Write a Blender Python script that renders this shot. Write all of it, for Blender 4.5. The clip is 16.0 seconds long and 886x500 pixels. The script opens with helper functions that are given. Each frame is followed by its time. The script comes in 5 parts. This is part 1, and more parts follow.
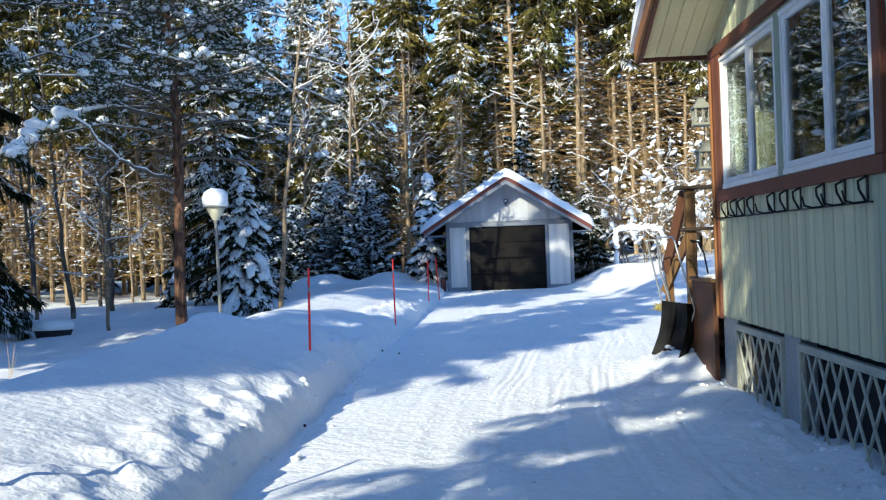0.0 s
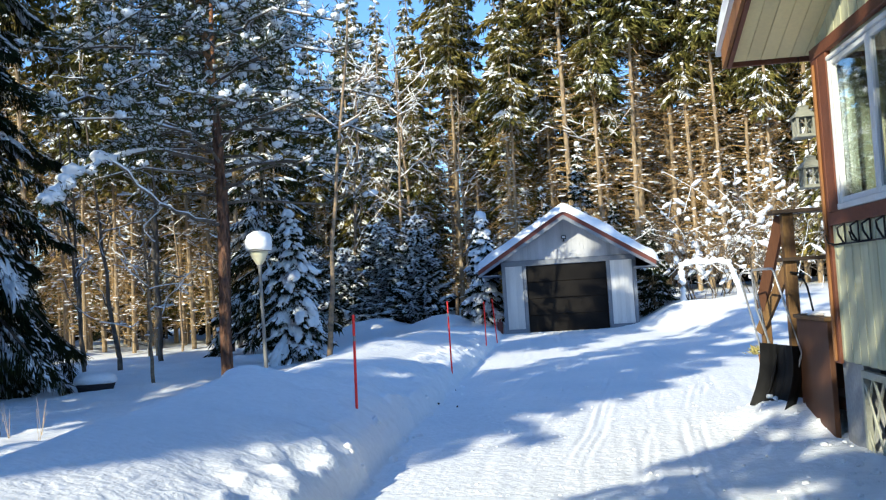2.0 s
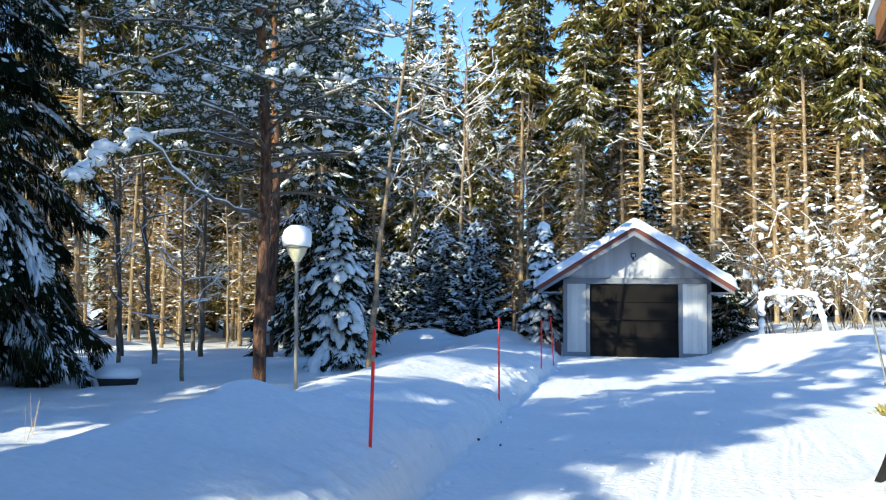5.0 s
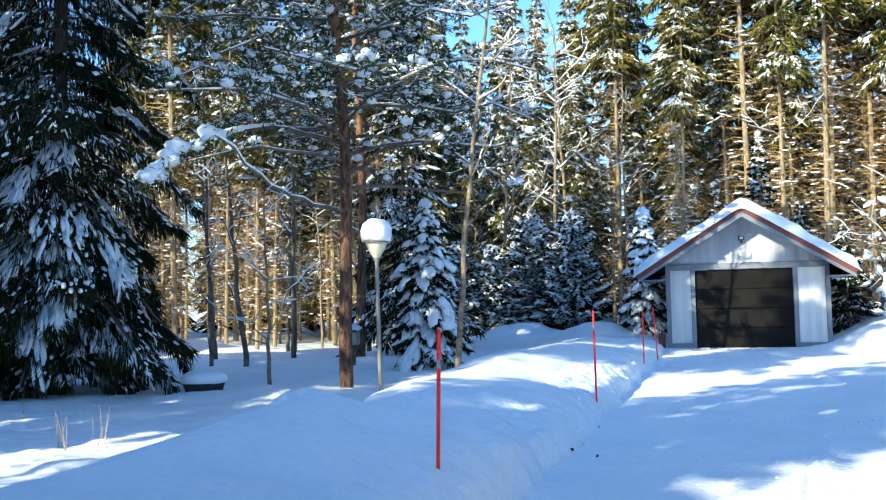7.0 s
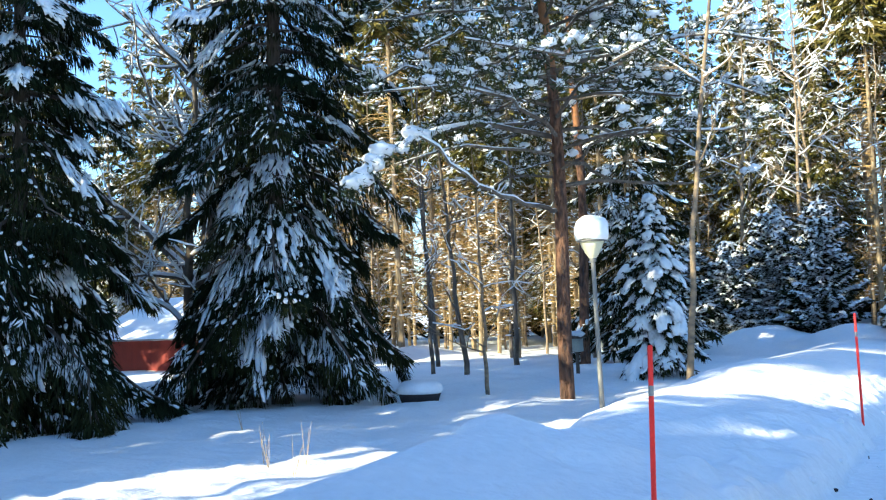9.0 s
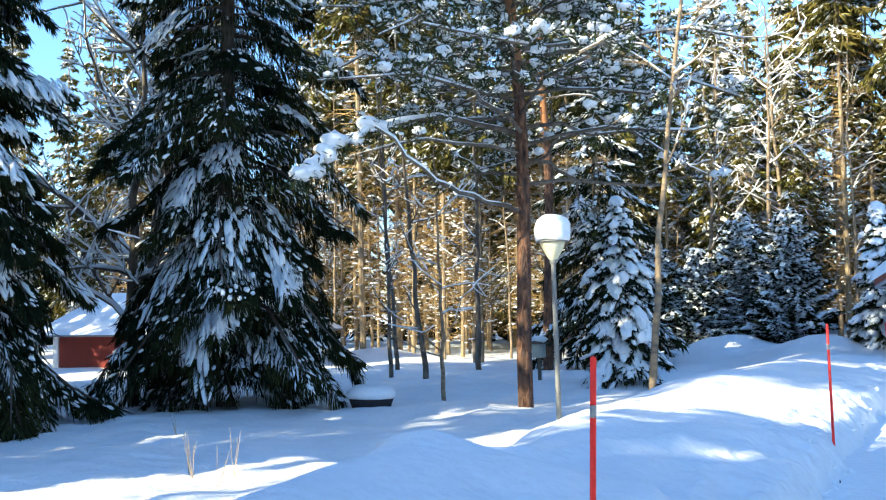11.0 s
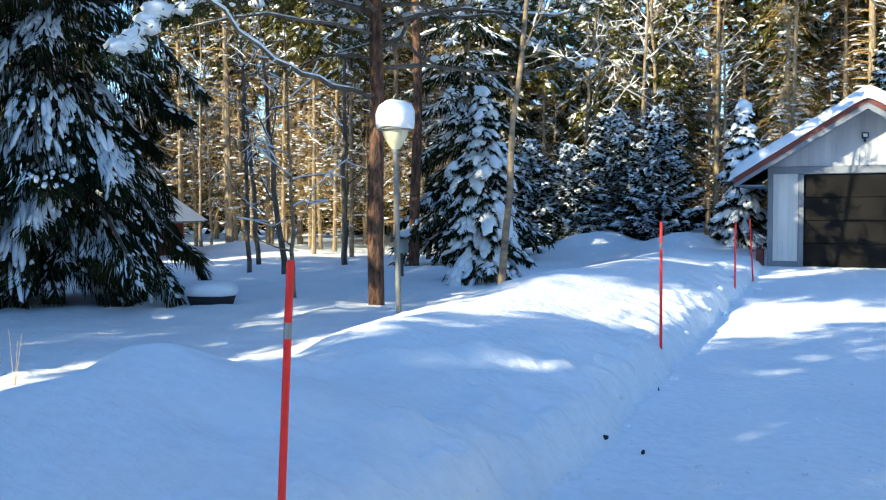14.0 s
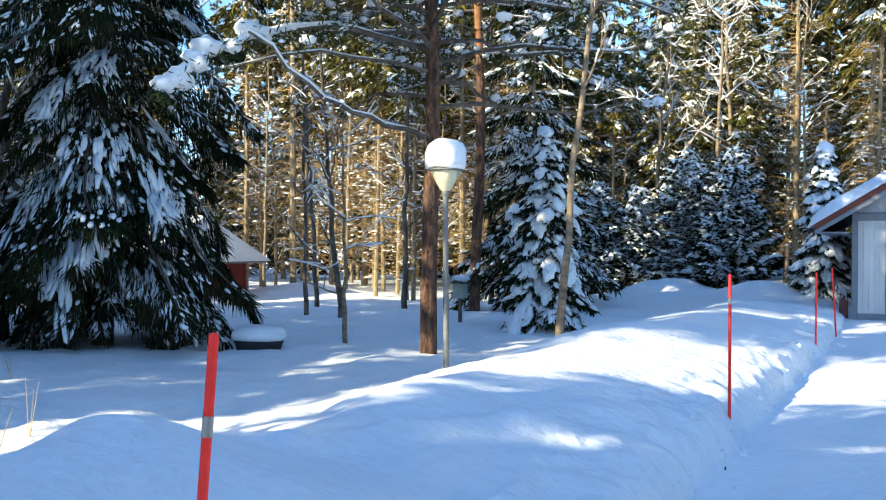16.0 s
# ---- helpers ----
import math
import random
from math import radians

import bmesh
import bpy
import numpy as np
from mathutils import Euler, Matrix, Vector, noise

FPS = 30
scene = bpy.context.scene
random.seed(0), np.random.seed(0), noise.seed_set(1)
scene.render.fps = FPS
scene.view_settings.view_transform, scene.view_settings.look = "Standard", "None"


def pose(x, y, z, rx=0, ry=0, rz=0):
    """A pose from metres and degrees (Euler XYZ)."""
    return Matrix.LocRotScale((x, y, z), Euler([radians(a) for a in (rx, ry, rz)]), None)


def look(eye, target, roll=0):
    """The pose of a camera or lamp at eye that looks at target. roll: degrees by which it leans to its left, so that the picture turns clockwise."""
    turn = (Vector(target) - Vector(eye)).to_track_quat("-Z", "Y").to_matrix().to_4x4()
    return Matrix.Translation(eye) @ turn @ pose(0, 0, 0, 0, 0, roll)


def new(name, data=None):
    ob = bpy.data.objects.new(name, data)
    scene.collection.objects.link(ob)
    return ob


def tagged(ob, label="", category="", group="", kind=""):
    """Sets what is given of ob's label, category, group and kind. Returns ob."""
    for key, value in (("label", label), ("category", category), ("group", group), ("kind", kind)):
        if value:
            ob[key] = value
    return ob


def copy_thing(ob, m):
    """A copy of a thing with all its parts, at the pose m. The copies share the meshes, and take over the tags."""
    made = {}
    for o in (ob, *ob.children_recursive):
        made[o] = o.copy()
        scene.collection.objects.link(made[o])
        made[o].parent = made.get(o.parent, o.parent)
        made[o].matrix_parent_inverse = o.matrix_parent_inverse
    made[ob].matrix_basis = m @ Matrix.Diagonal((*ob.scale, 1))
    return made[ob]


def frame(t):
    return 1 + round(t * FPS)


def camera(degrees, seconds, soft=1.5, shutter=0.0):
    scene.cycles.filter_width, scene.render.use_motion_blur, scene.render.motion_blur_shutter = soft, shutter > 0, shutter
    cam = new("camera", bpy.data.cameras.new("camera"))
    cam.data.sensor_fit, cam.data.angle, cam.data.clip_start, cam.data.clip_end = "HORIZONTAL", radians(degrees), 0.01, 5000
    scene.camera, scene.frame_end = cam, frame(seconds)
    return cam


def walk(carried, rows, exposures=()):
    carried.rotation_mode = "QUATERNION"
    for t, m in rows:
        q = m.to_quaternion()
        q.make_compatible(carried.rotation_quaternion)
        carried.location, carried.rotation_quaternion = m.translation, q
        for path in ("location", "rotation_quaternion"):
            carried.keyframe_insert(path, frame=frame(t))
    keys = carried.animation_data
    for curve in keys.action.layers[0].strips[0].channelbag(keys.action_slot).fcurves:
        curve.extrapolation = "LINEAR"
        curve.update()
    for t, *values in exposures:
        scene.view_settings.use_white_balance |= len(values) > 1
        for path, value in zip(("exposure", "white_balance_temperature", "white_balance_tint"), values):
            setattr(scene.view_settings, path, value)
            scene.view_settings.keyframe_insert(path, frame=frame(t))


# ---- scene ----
cam = camera(52.1, 16.0, 1.2)
PATH = [
    (0, (1.412, 1.029, 1.663), (1.322, 3.027, 1.655), -2.2),
    (0.5, (1.312, 1.363, 1.635), (1.16, 3.357, 1.634), -3.5),
    (1, (1.22, 1.674, 1.665), (1.069, 3.668, 1.695), -2.9),
    (1.5, (1.274, 2.024, 1.671), (1.118, 4.017, 1.729), -3.0),
    (2, (1.254, 2.332, 1.663), (1.054, 4.32, 1.751), -3.6),
    (2.5, (1.162, 2.64, 1.699), (0.963, 4.627, 1.817), -2.5),
    (3, (1.231, 2.977, 1.663), (1.054, 4.966, 1.785), -1.9),
    (3.5, (1.277, 3.279, 1.688), (1.083, 5.266, 1.816), -3.5),
    (4, (1.155, 3.625, 1.689), (0.913, 5.605, 1.822), -2.0),
    (6.5, (1.184, 5.149, 1.685), (0.73, 7.095, 1.773), -0.0),
    (7, (1.151, 5.447, 1.693), (0.603, 7.368, 1.797), -1.4),
    (7.5, (0.995, 5.822, 1.72), (0.402, 7.724, 1.886), -0.7),
    (8, (0.965, 6.082, 1.678), (0.204, 7.925, 1.835), -0.7),
    (8.5, (0.947, 6.429, 1.715), (-0.062, 8.151, 1.842), -2.5),
    (11, (0.738, 7.659, 1.692), (-0.216, 9.411, 1.824), -1.2),
    (11.5, (0.779, 7.843, 1.668), (-0.114, 9.63, 1.761), -0.1),
    (12, (0.877, 8.098, 1.675), (-0.015, 9.888, 1.708), -1.1),
    (12.5, (0.807, 8.264, 1.663), (-0.058, 10.067, 1.657), -0.3),
    (13, (0.776, 8.462, 1.652), (-0.062, 10.277, 1.621), 1.5),
    (13.5, (0.913, 8.679, 1.64), (0.131, 10.518, 1.561), 0.7),
    (14, (1.02, 8.9, 1.662), (0.276, 10.753, 1.558), -0.4),
    (14.5, (0.944, 9.091, 1.691), (0.227, 10.957, 1.627), 1.0),
    (15, (0.953, 9.279, 1.68), (0.329, 11.178, 1.608), 2.4),
    (15.5, (0.998, 9.644, 1.706), (0.242, 11.495, 1.659), 1.6),
    (16, (0.963, 9.752, 1.705), (0.074, 11.544, 1.693), 0.3),
]
walk(cam, [(t, look(e, g, r)) for t, e, g, r in PATH], [(0.0, 0.50, 4680, 7), (3.5, 0.61, 4850, 6), (7.0, 1.02, 4700, 2), (8.5, 1.34, 4880, 2), (11.0, 1.36, 5000, 3), (13.5, 1.0, 4900, 2), (16.0, 1.12, 5050, 3)])

# ---- light ----
SUN_TO = Vector((-0.46, -0.78, 0.42)).normalized()
sun_data = bpy.data.lights.new("sun", "SUN")
sun_data.energy, sun_data.angle, sun_data.color = 5.8, radians(0.4), (1.0, 0.75, 0.41)
sun = new("sun", sun_data)
sun.matrix_world = look((0, 0, 40), Vector((0, 0, 40)) - SUN_TO)
world = bpy.data.worlds.new("winter_sky")
scene.world = world
world.use_nodes = True
wn = world.node_tree.nodes
sky = wn.new("ShaderNodeTexSky")
sky.sky_type, sky.sun_disc = "NISHITA", False
sky.sun_elevation = math.asin(SUN_TO.z)
sky.sun_rotation = math.atan2(SUN_TO.x, SUN_TO.y)
sky.air_density, sky.dust_density, sky.ozone_density = 1.0, 0.4, 1.5
world.node_tree.links.new(sky.outputs[0], wn["Background"].inputs[0])
wn["Background"].inputs[1].default_value = 0.14


# ---- materials ----
def material(name, base, rough=0.8, vary=0.15, grain=20.0, bump=0.3, depth=0.01, stain=None, stain_scale=2.0, metal=0.0,
             per="", stretch=(1, 1, 1), spec=0.3):
    """A surface with grain, broad stains and fine relief. per: 'object' or 'island' varies whole pieces."""
    m = bpy.data.materials.new(name)
    m.use_nodes = True
    n, l = m.node_tree.nodes, m.node_tree.links
    p = n["Principled BSDF"]
    p.inputs["Roughness"].default_value, p.inputs["Metallic"].default_value = rough, metal
    p.inputs["Specular IOR Level"].default_value = spec
    co = n.new("ShaderNodeTexCoord")
    mp = n.new("ShaderNodeMapping")
    mp.inputs["Scale"].default_value = stretch
    l.new(co.outputs["Object"], mp.inputs[0])
    fine = n.new("ShaderNodeTexNoise")
    fine.inputs["Scale"].default_value, fine.inputs["Detail"].default_value = grain, 5
    l.new(mp.outputs[0], fine.inputs["Vector"])
    ramp = n.new("ShaderNodeMapRange")
    ramp.inputs["From Min"].default_value, ramp.inputs["From Max"].default_value = 0.3, 0.7
    ramp.inputs["To Min"].default_value, ramp.inputs["To Max"].default_value = 1 - vary, 1 + vary
    l.new(fine.outputs[0], ramp.inputs[0])
    value = ramp.outputs[0]
    if per:
        src = n.new("ShaderNodeObjectInfo").outputs["Random"] if per == "object" else n.new("ShaderNodeNewGeometry").outputs["Random Per Island"]
        r2 = n.new("ShaderNodeMapRange")
        r2.inputs["To Min"].default_value, r2.inputs["To Max"].default_value = 1 - 1.6 * vary, 1 + 1.6 * vary
        l.new(src, r2.inputs[0])
        mu = n.new("ShaderNodeMath")
        mu.operation = "MULTIPLY"
        l.new(value, mu.inputs[0]), l.new(r2.outputs[0], mu.inputs[1])
        value = mu.outputs[0]
    colour = n.new("ShaderNodeMix")
    colour.data_type, colour.inputs[0].default_value = "RGBA", 0.0
    colour.inputs[6].default_value = (*base, 1)
    colour.inputs[7].default_value = (*(stain or base), 1)
    if stain:
        big = n.new("ShaderNodeTexNoise")
        big.inputs["Scale"].default_value, big.inputs["Detail"].default_value = stain_scale, 4
        l.new(mp.outputs[0], big.inputs["Vector"])
        r3 = n.new("ShaderNodeMapRange")
        r3.inputs["From Min"].default_value, r3.inputs["From Max"].default_value = 0.42, 0.68
        l.new(big.outputs[0], r3.inputs[0])
        l.new(r3.outputs[0], colour.inputs[0])
    hsv = n.new("ShaderNodeHueSaturation")
    l.new(colour.outputs[2], hsv.inputs["Color"])
    l.new(value, hsv.inputs["Value"])
    l.new(hsv.outputs[0], p.inputs["Base Color"])
    if bump:
        b = n.new("ShaderNodeBump")
        b.inputs["Strength"].default_value, b.inputs["Distance"].default_value = bump, depth
        l.new(fine.outputs[0], b.inputs["Height"])
        l.new(b.outputs[0], p.inputs["Normal"])
    return m


def snow_material(name, scale, bump, depth):
    m = material(name, (0.86, 0.87, 0.88), 0.75, 0.03, scale, bump, depth, (0.80, 0.82, 0.84), 0.7, spec=0.25)
    p = m.node_tree.nodes["Principled BSDF"]
    p.inputs["Subsurface Weight"].default_value = 0.0
    return m


SNOW_GROUND = snow_material("ground_snow", 12.0, 0.75, 0.03)
SNOW = snow_material("fresh_snow", 14.0, 0.35, 0.03)
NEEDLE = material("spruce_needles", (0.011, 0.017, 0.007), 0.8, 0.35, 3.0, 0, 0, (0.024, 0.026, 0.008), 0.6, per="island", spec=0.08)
PINE_NEEDLE = material("pine_needles", (0.034, 0.046, 0.020), 0.7, 0.35, 3.0, 0, 0, (0.056, 0.058, 0.018), 0.6, per="island", spec=0.08)
# needles again, with the sun's gold light put into the colour
SUNLIT_NEEDLE = material("sunlit_needles", (0.088, 0.086, 0.020), 0.7, 0.45, 3.0, 0, 0, (0.165, 0.125, 0.028), 0.35, per="island", spec=0.08)
# spruce bark darkened in its colour for the trunks that stand in shade
SHADED_BARK = material("shaded_spruce_bark", (0.075, 0.058, 0.046), 0.95, 0.35, 14.0, 0.8, 0.03, (0.11, 0.09, 0.07), 2.0, stretch=(1, 1, 0.3))
DEAD_TWIG = material("dry_twigs", (0.36, 0.235, 0.085), 0.9, 0.3, 3.0, 0, 0, per="island")
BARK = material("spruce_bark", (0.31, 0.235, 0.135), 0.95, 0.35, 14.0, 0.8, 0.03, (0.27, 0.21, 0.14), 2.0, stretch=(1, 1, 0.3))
PINE_BARK = material("pine_bark", (0.20, 0.105, 0.060), 0.95, 0.7, 22.0, 1.0, 0.10, (0.045, 0.034, 0.030), 11.0, stretch=(1, 1, 0.32))
PINE_BARK_HIGH = material("upper_pine_bark", (0.27, 0.125, 0.05), 0.9, 0.3, 14.0, 0.7, 0.02, (0.26, 0.13, 0.06), 2.0, stretch=(1, 1, 0.4))
BIRCH_BARK = material("birch_bark", (0.31, 0.23, 0.14), 0.85, 0.25, 10.0, 0.4, 0.01, (0.10, 0.085, 0.07), 5.0, stretch=(1, 1, 2.5))
GREY_BARK = material("grey_bark", (0.10, 0.08, 0.06), 0.9, 0.3, 12.0, 0.6, 0.02, (0.17, 0.145, 0.115), 3.0, stretch=(1, 1, 0.4))
SIDING = material("pale_green_siding", (0.55, 0.55, 0.36), 0.65, 0.06, 30.0, 0.15, 0.004, (0.44, 0.46, 0.33), 1.4, per="object", stretch=(3, 3, 0.25))
SOFFIT = material("cream_soffit_board", (0.78, 0.68, 0.36), 0.6, 0.04, 30.0, 0.1, 0.003, (0.70, 0.60, 0.32), 1.5, per="object")
BROWN = material("brown_trim_paint", (0.155, 0.060, 0.032), 0.55, 0.15, 40.0, 0.2, 0.004, (0.12, 0.05, 0.03), 3.0)
ORANGE_WOOD = material("stained_wood", (0.29, 0.14, 0.045), 0.55, 0.15, 25.0, 0.2, 0.004, (0.20, 0.095, 0.035), 3.0, stretch=(3, 3, 0.4))
# stained wood with the porch's shade put into a darker colour
SHADED_WOOD = material("shaded_stained_wood", (0.17, 0.10, 0.033), 0.6, 0.2, 25.0, 0.3, 0.005, (0.09, 0.048, 0.022), 3.0, stretch=(3, 3, 0.4))
PANEL_WOOD = material("brown_plywood", (0.085, 0.037, 0.016), 0.6, 0.12, 20.0, 0.2, 0.004, (0.09, 0.042, 0.02), 2.0, stretch=(3, 3, 0.4))
SHELF_WOOD = material("dark_weathered_board", (0.045, 0.032, 0.022), 0.75, 0.2, 25.0, 0.3, 0.004, (0.07, 0.05, 0.035), 3.0, stretch=(0.4, 3, 3))
WHITE_PAINT = material("white_paint", (0.80, 0.80, 0.78), 0.45, 0.03, 30.0, 0.1, 0.002, (0.72, 0.73, 0.72), 3.0)
MULLION = material("grey_green_paint", (0.30, 0.36, 0.27), 0.55, 0.06, 30.0, 0.1, 0.002)
CONCRETE = material("foundation_concrete", (0.36, 0.37, 0.37), 0.9, 0.1, 25.0, 0.4, 0.006, (0.28, 0.29, 0.30), 2.0)
LATTICE = material("lattice_wood", (0.44, 0.45, 0.36), 0.7, 0.1, 30.0, 0.2, 0.003, (0.36, 0.36, 0.30), 3.0)
# near-black colour in place of shade, for the crawl space and the room
SHADE_DARK = material("dark_shade", (0.02, 0.02, 0.022), 0.9, 0.2, 4.0, 0)
IRON = material("black_iron", (0.012, 0.012, 0.013), 0.5, 0.2, 30.0, 0.2, 0.002, metal=0.3)
PLASTIC = material("black_plastic", (0.005, 0.005, 0.0055), 0.5, 0.25, 12.0, 0.15, 0.004, (0.012, 0.012, 0.012), 5.0, spec=0.15)
STEEL = material("galvanised_steel", (0.50, 0.51, 0.52), 0.45, 0.1, 30.0, 0.1, 0.002, metal=0.7)
LANTERN_PAINT = material("white_lantern_metal", (0.28, 0.29, 0.25), 0.6, 0.08, 25.0, 0.1, 0.002)
GARAGE_WALL = material("grey_board", (0.46, 0.47, 0.50), 0.75, 0.05, 30.0, 0.2, 0.004, (0.40, 0.41, 0.44), 1.5, per="object", stretch=(3, 3, 0.4))
GARAGE_TRIM = material("slate_grey_trim", (0.20, 0.215, 0.245), 0.7, 0.08, 30.0, 0.2, 0.003, (0.17, 0.18, 0.21), 2.0)
GARAGE_LIGHT = material("light_grey_board", (0.62, 0.62, 0.61), 0.75, 0.05, 30.0, 0.2, 0.004, (0.54, 0.54, 0.54), 1.5, per="object", stretch=(3, 3, 0.4))
GARAGE_DOOR = material("dark_garage_door", (0.007, 0.006, 0.0055), 0.5, 0.2, 30.0, 0.1, 0.002, (0.012, 0.0105, 0.009), 2.0, spec=0.1)
RED_FASCIA = material("red_fascia", (0.125, 0.042, 0.032), 0.6, 0.1, 30.0, 0.1, 0.002)
STAKE = material("red_stake", (0.84, 0.04, 0.03), 0.4, 0.08, 30.0, 0.05, 0.001)
TAPE = material("grey_reflective_tape", (0.30, 0.31, 0.32), 0.3, 0.05, 30.0, 0, metal=0.3)
LAMP_GLASS = material("cream_lamp_glass", (0.66, 0.62, 0.42), 0.3, 0.04, 20.0, 0)
LAMP_POLE = material("grey_lamp_pole", (0.19, 0.19, 0.18), 0.55, 0.08, 30.0, 0.1, 0.002)
COTTAGE_RED = material("red_cottage_board", (0.20, 0.032, 0.022), 0.8, 0.1, 20.0, 0.2, 0.004, (0.15, 0.028, 0.02), 1.0, stretch=(3, 3, 0.4))
DEBRIS = material("dark_debris", (0.03, 0.028, 0.03), 0.9, 0.2, 30.0, 0.2, 0.004)
DRY_GRASS = material("dry_grass", (0.35, 0.27, 0.16), 0.8, 0.2, 10.0, 0)
LICHEN = material("yellow_bristle", (0.45, 0.40, 0.14), 0.8, 0.2, 30.0, 0.2, 0.003)
GLASS = bpy.data.materials.new("window_glass")
GLASS.use_nodes = True
gp = GLASS.node_tree.nodes["Principled BSDF"]
gp.inputs["Transmission Weight"].default_value, gp.inputs["Roughness"].default_value, gp.inputs["IOR"].default_value = 1.0, 0.0, 1.75
gp.inputs["Base Color"].default_value = (0.75, 0.82, 0.85, 1)


# ---- geometry helpers ----
class Geo:
    """Collects vertices and faces for one mesh."""

    def __init__(self):
        self.v, self.f, self.count = [], [], 0

    def add(self, verts, faces):
        verts = np.asarray(verts, float).reshape(-1, 3)
        self.v.append(verts)
        self.f.append((np.asarray(faces, int) + self.count, ) if len(set(map(len, faces))) == 1 else tuple(np.asarray([q], int) + self.count for q in faces))
        self.count += len(verts)
        return self

    def box(self, x0, x1, y0, y1, z0, z1, bevel=0.0):
        b = min(bevel, 0.45 * min(x1 - x0, y1 - y0, z1 - z0))
        if b <= 0:
            v = [(x, y, z) for x in (x0, x1) for y in (y0, y1) for z in (z0, z1)]
            return self.add(v, [(0, 1, 3, 2), (4, 6, 7, 5), (0, 4, 5, 1), (2, 3, 7, 6), (0, 2, 6, 4), (1, 5, 7, 3)])
        bm = bmesh.new()
        bmesh.ops.create_cube(bm, size=1)
        for q in bm.verts:
            q.co = Vector(((x0 + x1) / 2 + q.co.x * (x1 - x0), (y0 + y1) / 2 + q.co.y * (y1 - y0), (z0 + z1) / 2 + q.co.z * (z1 - z0)))
        bmesh.ops.bevel(bm, geom=bm.edges[:], offset=b, segments=1, affect="EDGES")
        return self.take(bm)

    def take(self, bm, m=None):
        bm.verts.index_update()
        v = [(m @ q.co) if m else q.co.copy() for q in bm.verts]
        f = [[q.index for q in face.verts] for face in bm.faces]
        bm.free()
        return self.add([tuple(q) for q in v], f)

    def beam(self, a, b, w, d):
        """A straight board of section w by d from a to b."""
        a, b = Vector(a), Vector(b)
        m = Matrix.Translation((a + b) / 2) @ (b - a).to_track_quat("Z", "Y").to_matrix().to_4x4()
        h = (b - a).length / 2
        v = [m @ Vector((x, y, z)) for x in (-w / 2, w / 2) for y in (-d / 2, d / 2) for z in (-h, h)]
        return self.add([tuple(q) for q in v], [(0, 1, 3, 2), (4, 6, 7, 5), (0, 4, 5, 1), (2, 3, 7, 6), (0, 2, 6, 4), (1, 5, 7, 3)])

    def prism(self, poly, y0, y1):
        """A closed outline in x, z, pushed from y0 to y1."""
        n = len(poly)
        v = [(x, y0, z) for x, z in poly] + [(x, y1, z) for x, z in poly]
        return self.add(v, [tuple(range(n)), tuple(range(2 * n - 1, n - 1, -1))] + [(i + n, (i + 1) % n + n, (i + 1) % n, i) for i in range(n)])

    def tube(self, pts, radii, sides=6, cap=True):
        pts = np.asarray(pts, float)
        k = len(pts)
        radii = np.broadcast_to(np.asarray(radii, float), (k,))
        d = np.gradient(pts, axis=0)
        d /= np.linalg.norm(d, axis=1, keepdims=True) + 1e-9
        ref = np.array((0.0, 0.0, 1.0)) if abs(d[:, 2]).mean() < 0.8 else np.array((1.0, 0.0, 0.0))
        u = np.cross(d, ref)
        u /= np.linalg.norm(u, axis=1, keepdims=True) + 1e-9
        w = np.cross(d, u)
        a = np.arange(sides) * 2 * np.pi / sides
        ring = u[:, None] * np.cos(a)[None, :, None] + w[:, None] * np.sin(a)[None, :, None]
        v = (pts[:, None] + ring * radii[:, None, None]).reshape(-1, 3)
        f = [(i * sides + j, i * sides + (j + 1) % sides, (i + 1) * sides + (j + 1) % sides, (i + 1) * sides + j) for i in range(k - 1) for j in range(sides)]
        self.add(v, f)
        if cap:
            self.add(v[:sides], [tuple(range(sides - 1, -1, -1))]), self.add(v[-sides:], [tuple(range(sides))])
        return self

    def lathe(self, profile, cx, cy, sides=16):
        v = [(cx + r * math.cos(a), cy + r * math.sin(a), z) for r, z in profile for a in (2 * math.pi * j / sides for j in range(sides))]
        f = [(i * sides + j, i * sides + (j + 1) % sides, (i + 1) * sides + (j + 1) % sides, (i + 1) * sides + j) for i in range(len(profile) - 1) for j in range(sides)]
        return self.add(v, f)

    def blobs(self, centres, sizes, rng, fine=False, axis=None, slope=None):
        """Snow lumps: uneven rounded clods at the centres; sizes are half extents. axis: way of their long side in plan."""
        base_v, base_f = BLOB_FINE if fine else BLOB
        centres, sizes = np.asarray(centres, float).reshape(-1, 3), np.asarray(sizes, float).reshape(-1, 3)
        n, k = len(centres), len(base_v)
        if not n:
            return self
        v = base_v[None] * (1 + rng.uniform(-0.22, 0.22, (n, k, 1))) * sizes[:, None]
        if slope is not None:
            v[..., 2] += v[..., 0] * np.asarray(slope)[:, None]
        a = rng.uniform(0, 6.28, n) if axis is None else axis
        c, s = np.cos(a)[:, None], np.sin(a)[:, None]
        v = np.stack([v[..., 0] * c - v[..., 1] * s, v[..., 0] * s + v[..., 1] * c, v[..., 2]], -1) + centres[:, None]
        f = (base_f[None] + (np.arange(n) * k)[:, None, None]).reshape(-1, 3)
        return self.add(v.reshape(-1, 3), f)

    def blades(self, root, way, length, width, rng):
        """Slim four-cornered sprays of needles."""
        n = len(root)
        way = way / (np.linalg.norm(way, axis=1, keepdims=True) + 1e-9)
        side = np.cross(way, rng.normal(size=(n, 3)))
        side /= np.linalg.norm(side, axis=1, keepdims=True) + 1e-9
        mid = root + way * (length * 0.45)[:, None]
        v = np.stack([root, mid + side * width[:, None], root + way * length[:, None], mid - side * width[:, None]], 1).reshape(-1, 3)
        return self.add(v, np.arange(4 * n).reshape(n, 4))

